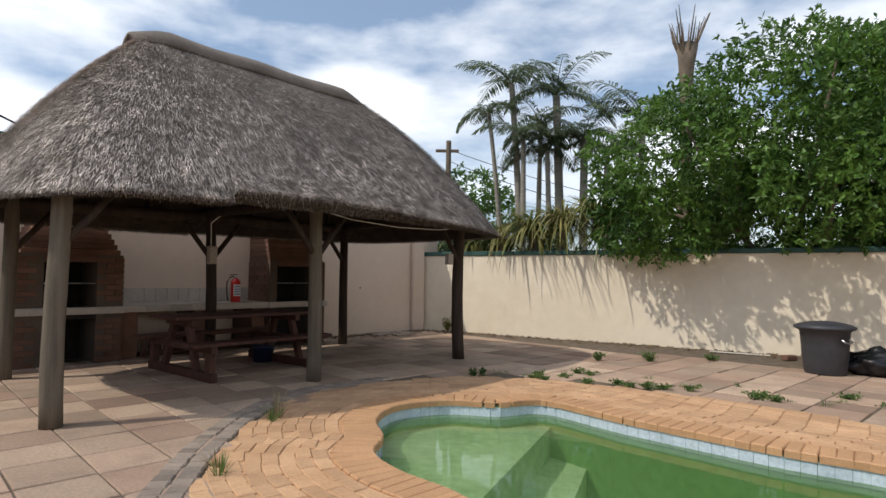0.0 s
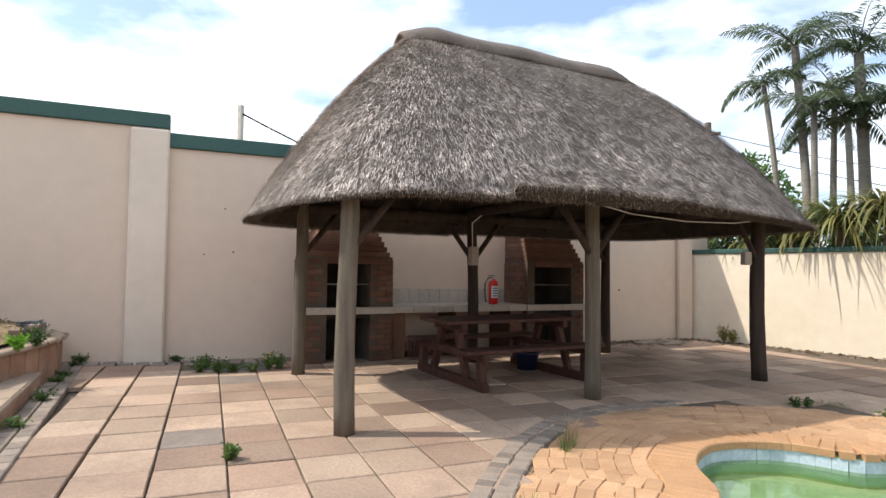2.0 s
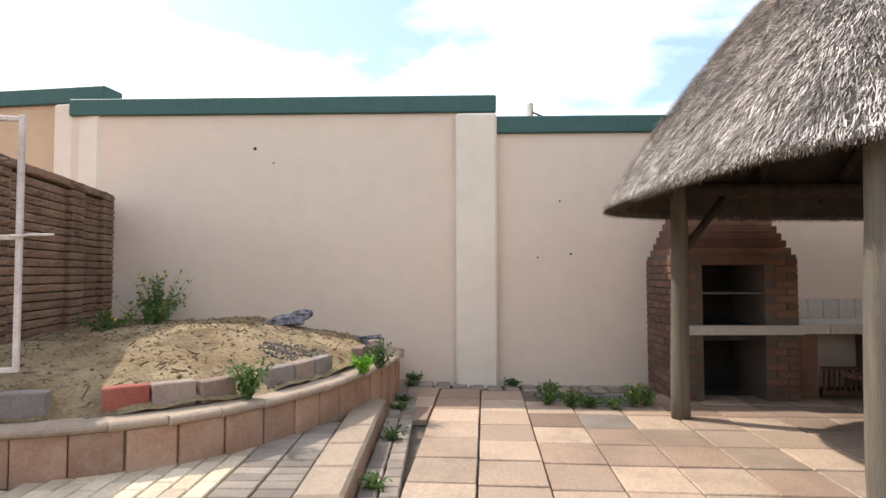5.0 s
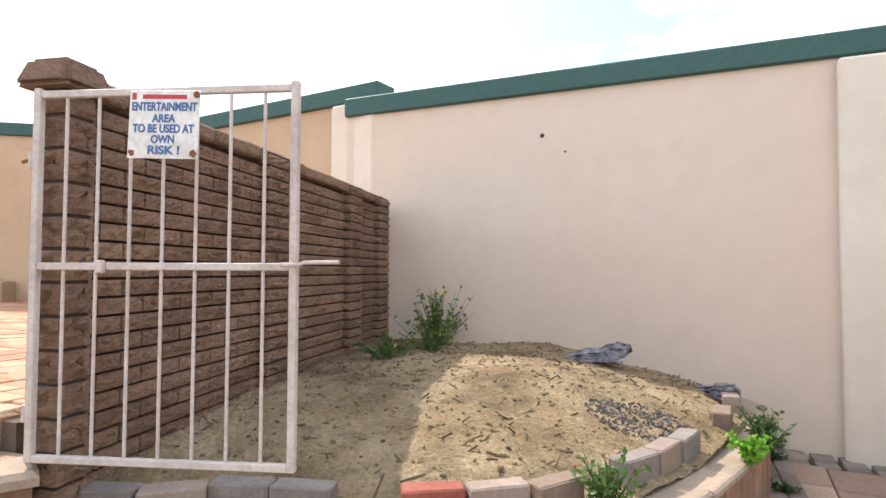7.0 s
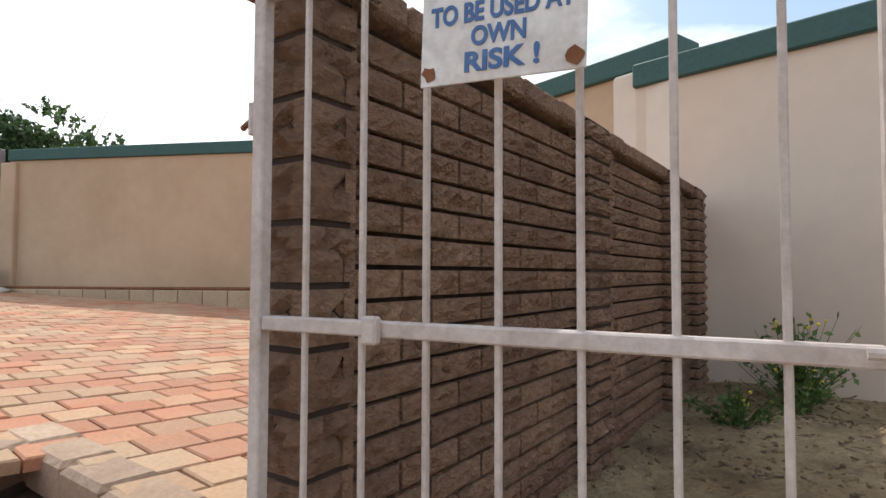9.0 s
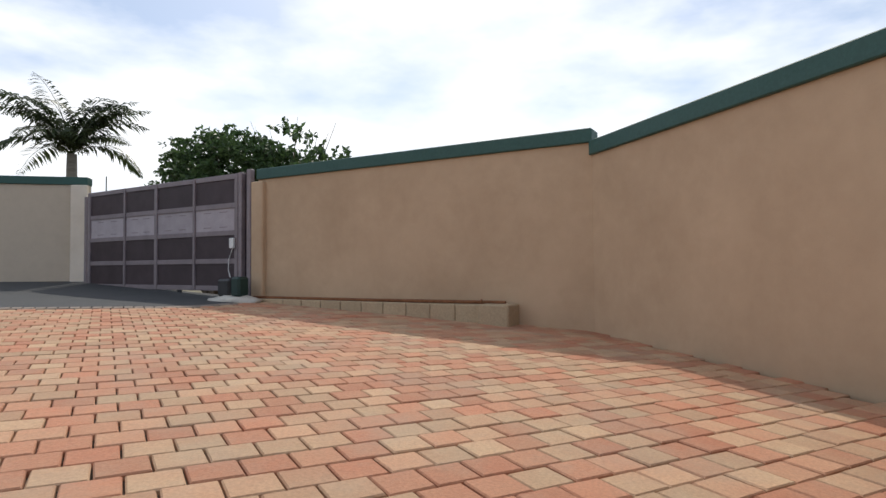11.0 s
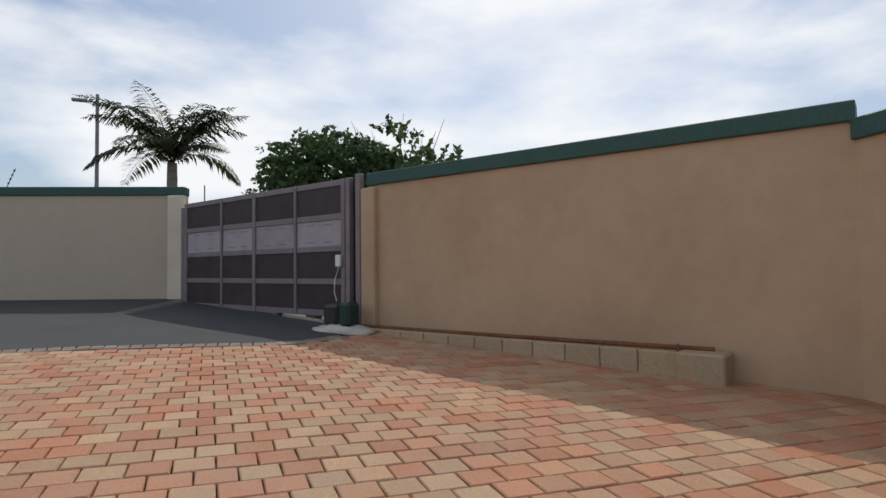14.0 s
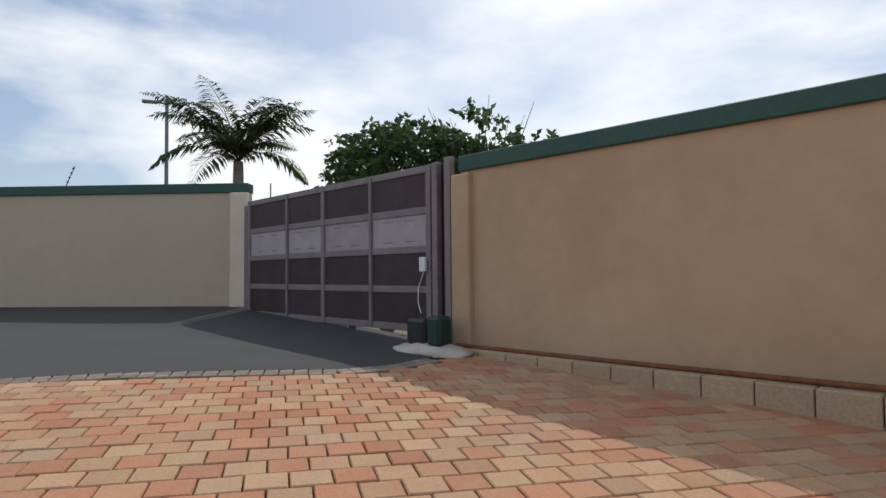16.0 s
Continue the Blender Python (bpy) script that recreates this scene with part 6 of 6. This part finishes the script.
# large fresh-green tree hanging over the pool wall
tree(6.3, 10.25, G, [(-0.2, -0.5, 3.7, 2.1, 1.5), (-2.0, 0.1, 2.9, 1.7, 1.3), (1.6, -1.2, 3.4, 2.0, 1.7), (0.3, -1.0, 2.5, 2.2, 0.95), (-2.4, 0.3, 2.0, 1.2, 0.8), (3.2, -2.2, 3.0, 2.0, 1.8),
                    (1.0, -0.4, 4.4, 1.3, 0.8), (2.8, -2.6, 2.2, 1.8, 0.9), (0.3, 0.6, 2.0, 1.9, 0.9), (2.4, -0.6, 1.9, 1.9, 0.9), (4.4, -1.9, 2.0, 1.7, 0.9)], 165000, 0.115, 21, 0.16, M_LEAF, "dense fresh-green tree spilling over the garden wall", aspect=0.20, name="tree")
# strap-leaved clumps tumbling over the wall
def strap_clump(x, y, z, n, length, seed, label, mat_, droop=2.2):
    r = random.Random(seed)
    ob = thing("strap_plant", label, "plant", pose(x, y, z), group="strap-leaved plants")
    part("stem", tube([(0, 0, -0.5), (0, 0, 0.05)], [0.10, 0.08], 8), M_BARK, ob)
    lv = Leaves()
    for _ in range(n):
        a = r.uniform(0, math.tau)
        lv.strap(Vector((0.1 * math.cos(a), 0.1 * math.sin(a), r.uniform(-0.1, 0.15))), Vector((math.cos(a), math.sin(a), r.uniform(0.1, 1.5))), length * r.uniform(0.6, 1.15), r.uniform(0.016, 0.032), droop * r.uniform(0.7, 1.3), 7)
    part("foliage", lv.mesh("foliage", mat_), None, ob)
    return ob


for i, (t_, off, z, n, L) in enumerate([(2.6, 0.35, 2.15, 170, 1.25), (3.3, 0.30, 2.25, 190, 1.35), (4.35, 0.34, 2.15, 150, 1.35), (1.7, 0.6, 2.0, 120, 1.1), (3.9, 0.6, 2.5, 130, 1.2), (0.9, 0.7, 1.9, 90, 0.9)]):
    p = C2 + D2 * t_ + Vector((0.53, 0.848)) * off
    strap_clump(p.x, p.y, z, n, L, 60 + i, "arching yellow-green strap-leaved plant hanging over the wall", M_STRAP)
# low bushes behind the pool wall
for i, (t_, off, s_) in enumerate([(0.6, 1.2, 0.9), (2.0, 1.6, 1.0), (-0.2, 2.2, 1.2), (5.2, 1.0, 0.9)]):
    p = C2 + D2 * t_ + Vector((0.53, 0.848)) * off
    tree(p.x, p.y, 0.2, [(0, 0, 1.7, 0.9 * s_, 0.7 * s_), (0.5, 0.1, 1.4, 0.7 * s_, 0.6 * s_)], 2600, 0.16, 80 + i, 0.05, M_DARKLEAF, "dark green bush behind the garden wall", "bush", name="bush")
tree(1.0, 24.0, 0.2, [(0, 0, 4.3, 1.6, 1.1), (0.9, 0, 3.6, 1.4, 1.0)], 5000, 0.2, 90, 0.12, M_LEAF, "distant leafy green tree beyond the garden", name="tree")

# street side: coconut palm, dark trees
palm(-20.7, -18.9, 1.4, 4.5, 0.2, 26, 3.5, 31, (0.0, 0.0), "coconut palm with drooping feathery fronds beyond the wall", M_COCO, droop=1.8, up=2.6, group="street palms", leaflet=0.85, blade=1.5)
tree(-20.6, -12.4, 1.2, [(0.0, 0.0, 3.7, 1.5, 1.2), (-0.9, -1.7, 3.0, 1.3, 1.1), (0.4, 1.5, 3.5, 1.2, 1.15), (-0.2, -2.8, 2.4, 1.0, 0.8), (0.3, 2.9, 3.1, 0.9, 0.9), (0.6, 0.8, 2.6, 1.4, 0.9)],
     34000, 0.15, 41, 0.2, M_DARKLEAF, "dark broad-leaved trees behind the sliding gate", aspect=0.30, shell=0.5, name="tree")
r6 = random.Random(6)
bare = thing("bare_branches", "thin nearly bare branches above the driveway wall", "tree", pose(-20.4, -9.3, 1.2))
part("trunk", tube([(0, 0, -2.82), (0.1, 0, 2.2), (0.1, 0.1, 3.2)], [0.12, 0.08, 0.05], 7), M_BARK, bare)
for k in range(16):
    a, l_ = r6.uniform(0, math.tau), r6.uniform(0.8, 1.7)
    part("limb", tube([(0.1, 0.05, r6.uniform(2.3, 3.2)), (0.4 * l_ * math.cos(a), 0.4 * l_ * math.sin(a), 3.4), (0.6 * l_ * math.cos(a), 0.8 * l_ * math.sin(a), 3.2 + l_)], [0.03, 0.018, 0.005], 5), M_BARK, bare)
part("crown", crown([(0, 0, 3.9, 1.0, 0.8), (0.1, 1.0, 3.2, 0.9, 0.7)], 1300, r6, 0.2, M_DARKLEAF, aspect=0.3), None, bare)


# ---------- weeds ----------
def weed(x, y, z, h, spread, seed, n, mat_, label, flowers=0, blades=False, cat="weed"):
    r = random.Random(seed)
    ob = thing("weed_tuft" if cat == "weed" else "shrub", label, cat, pose(x, y, z), group="weeds" if cat == "weed" else "")
    lv = Leaves()
    stems = bmesh.new()
    tips = []
    for _ in range(n):
        a, o = r.uniform(0, math.tau), r.random()
        d = Vector((math.cos(a) * spread * o, math.sin(a) * spread * o, h * r.uniform(0.4, 1.0)))
        if blades:
            lv.strap(Vector((0.03 * math.cos(a), 0.03 * math.sin(a), 0)), d, d.length * 1.1, 0.004, 0.8, 4)
            continue
        tips.append(d)
        tube([(0, 0, 0), d * 0.5 + Vector((0, 0, 0.02)), d], [0.004, 0.003, 0.0015], 4, stems, cap=False)
        for k in range(9):
            t = r.uniform(0.15, 1.0)
            lv.leaf(d * t, unit(r) + Vector((0, 0, 0.4)), unit(r), 0.035 + 0.05 * h * r.random(), 0.008 + 0.012 * h, 0.3)
    part("foliage", lv.mesh("foliage", mat_), None, ob)
    if blades:
        stems.free()
    else:
        part("stem", stems, mat_, ob)
    for k in range(flowers):
        own = bmesh.new()
        bmesh.ops.create_icosphere(own, subdivisions=1, radius=0.011)
        part("flower", own, M_FLOWER, ob, m=Matrix.Translation(r.choice(tips) * r.uniform(0.9, 1.05)) if tips else None)
    return ob


weed(-9.30, 3.62, 0.70, 0.62, 0.36, 1, 60, M_WEED, "tall green weedy shrub with small yellow flowers", 16, cat="shrub")
weed(-9.05, 3.45, 0.70, 0.42, 0.34, 2, 34, M_WEED, "low green weed with yellow flowers beside the brick wall", 8, cat="shrub")
weed(-8.75, 3.00, 0.70, 0.28, 0.30, 3, 34, M_WEED, "low green weed with yellow flowers beside the brick wall", 8, cat="shrub")
weed(-6.12, 3.22, 0.47, 0.28, 0.16, 4, 40, M_WEED, "green weed growing from the planter coping")
weed(-6.46, 4.35, 0.47, 0.15, 0.13, 5, 46, M_LIME, "bright lime-green weed on the planter coping")
weed(-6.60, 4.62, 0.47, 0.24, 0.17, 6, 40, M_DARKLEAF, "grey-green weed on the planter coping")
for i, (s, d, h) in enumerate([(3.25, 1.02, 0.20), (3.45, 1.10, 0.18), (3.62, 1.12, 0.13), (4.05, 1.08, 0.24), (4.20, 1.02, 0.20), (3.32, 0.62, 0.15), (3.85, 1.14, 0.10)]):
    weed(*P1(s, d), h, 0.15, 20 + i, 30, M_WEED, "green weed growing round the drain grating", 3 if h > 0.2 else 0)
for i, (x, y, h, m) in enumerate([(-1.38, 5.05, 0.26, M_DRY), (-1.40, 4.95, 0.16, M_WEED), (-1.33, 3.6, 0.16, M_WEED), (-1.4, 3.75, 0.12, M_DRY)]):
    weed(x, y, -0.01, h, 0.10, 40 + i, 30, m, "grassy weed in the cobble border", blades=True)
weed(-3.41, 3.79, 0.0, 0.12, 0.09, 45, 26, M_WEED, "small green weed in a slab joint")
for i in range(90):
    t_ = i / 89
    k = random.choice((0.05, 0.10, 0.16, 0.45, 0.80)) + random.uniform(-0.05, 0.08)
    p = Vector((0.35, 7.30)).lerp(Vector((4.6, 5.0)), t_) + Vector((0.45, 0.75)) * (k + 0.30 * math.sin(math.pi * t_))
    if random.random() < 0.55:
        weed(p.x, p.y, 0.0, random.uniform(0.03, 0.085), random.uniform(0.06, 0.2), 300 + i, 16, M_WEED, "low grassy weeds in the paving joints", blades=i % 3 == 0)
for i, (x, y, h) in enumerate([(2.35, 8.75, 0.14), (3.10, 8.70, 0.16), (4.1, 8.9, 0.10), (0.15, 13.0, 0.34), (0.3, 12.9, 0.25)]):
    weed(x, y, 0.0, h, 0.14, 400 + i, 30, M_WEED if h < 0.2 else M_STRAP, "tuft of weeds on the patio")
for i, (x, y) in enumerate([(-7.0, 5.1), (-6.75, 4.85), (-6.0, 4.2), (-5.3, 3.55), (-7.5, 5.6), (-7.75, 5.85), (-6.9, 6.6)]):
    weed(x + 0.04, y + 0.05, rise(x, y), random.uniform(0.05, 0.12), 0.12, 500 + i, 20, M_WEED if i % 2 else M_DARKLEAF, "small weeds at the step foot")

# ---------- poles, lamp and cables ----------
up1 = thing("utility_pole", "pale square utility pole beyond the wall", "pole", pose(-15.17, 17.23, -0.4))
part("pole", box(-0.085, 0.085, -0.085, 0.085, -1.22, 7.5, 0.015), M_CONCRETE, up1)
up2 = thing("utility_pole", "dark timber utility pole behind the shelter", "pole", pose(0.15, 20.1, -0.4))
part("pole", tube([(0, 0, -1.22), (0.05, 0, 6.3)], [0.12, 0.09], 10), M_BARK, up2)
part("crossarm", box(-0.4, 0.4, -0.04, 0.04, 5.9, 6.0, 0.01), M_BARK, up2)


def cable(a, b, sag, name_label, r=0.012):
    a, b = Vector(a), Vector(b)
    pts = []
    for i in range(17):
        t = i / 16
        p = a.lerp(b, t)
        p.z -= sag * 4 * t * (1 - t)
        pts.append(p)
    return solid("cable", tube(pts, r, 5), M_WIRE, name_label, "cable", group="cables")


cable((-15.1, 17.23, 6.78), (-8.4, 21.6, 3.6), 0.2, "black overhead cable slung from the pole", 0.035)
cable((0.2, 20.1, 5.6), (9.0, 19.0, 3.2), 0.25, "black overhead cable behind the palms")
cable((0.2, 20.1, 5.2), (7.0, 16.5, 2.6), 0.2, "black overhead cable behind the palms")
lamp = thing("street_lamp", "grey street lamp with a flat head beyond the wall", "street lamp", pose(-22.2, -26.1, 1.0))
part("pole", tube([(0, 0, -2.62), (0, 0, 8.8)], [0.11, 0.07], 10), M_GALV, lamp)
part("arm", tube([(0, 0, 8.45), (0.5, -0.35, 8.5)], [0.04, 0.035], 8), M_GALV, lamp)
part("lamp_head", box(0.35, 0.95, -0.10, 0.10, 8.42, 8.55, 0.03, m=pose(0, 0, 0, 0, 0, -35)), M_GALV, lamp, "flat grey lamp head")
for i, t_ in enumerate((0.30, 0.52)):
    p = W4B.lerp(PL, t_)
    fp = thing("fence_bracket", "leaning electric-fence bracket on the wall", "fence bracket", pose(p.x, p.y, 4.155), group="fence brackets")
    part("rod", tube([(0, 0, 0), (-0.14, 0.08, 0.45)], 0.010, 6), M_GALV, fp)
    for k in range(4):
        part("insulator", tube([(-0.03 * k - 0.03, 0.018 * k + 0.01, 0.10 * k + 0.09), (-0.03 * k - 0.02, 0.018 * k + 0.03, 0.10 * k + 0.10)], 0.022, 6), M_BLACK, fp)
mast = thing("thin_mast", "thin aerial mast beyond the sliding gate", "mast", pose(-19.6, -15.8, 1.2))
part("rod", tube([(0, 0, -2.82), (0, 0, 3.55)], 0.02, 6), M_GALV, mast)
# small marks on the plaster
for i, (s, z, rr_) in enumerate([(0.0, 2.75, 0.022), (0.22, 2.58, 0.012), (3.56, 2.11, 0.012), (3.30, 1.46, 0.012), (3.68, 1.50, 0.014), (10.6, 0.96, 0.02)]):
    p = P1(s, 0.0, z)
    own = lathe([(0.0, 0.0), (rr_, 0.0), (rr_ * 0.6, 0.012), (0.0, 0.012)], 8)
    solid("wall_plug", own, M_BLACK, "dark plug hole in the plaster", "wall plug", Matrix.Translation(p) @ pose(0, 0, 0, 0, 0, TURN1) @ pose(0, 0, 0, 90, 0, 0), group="wall plugs")
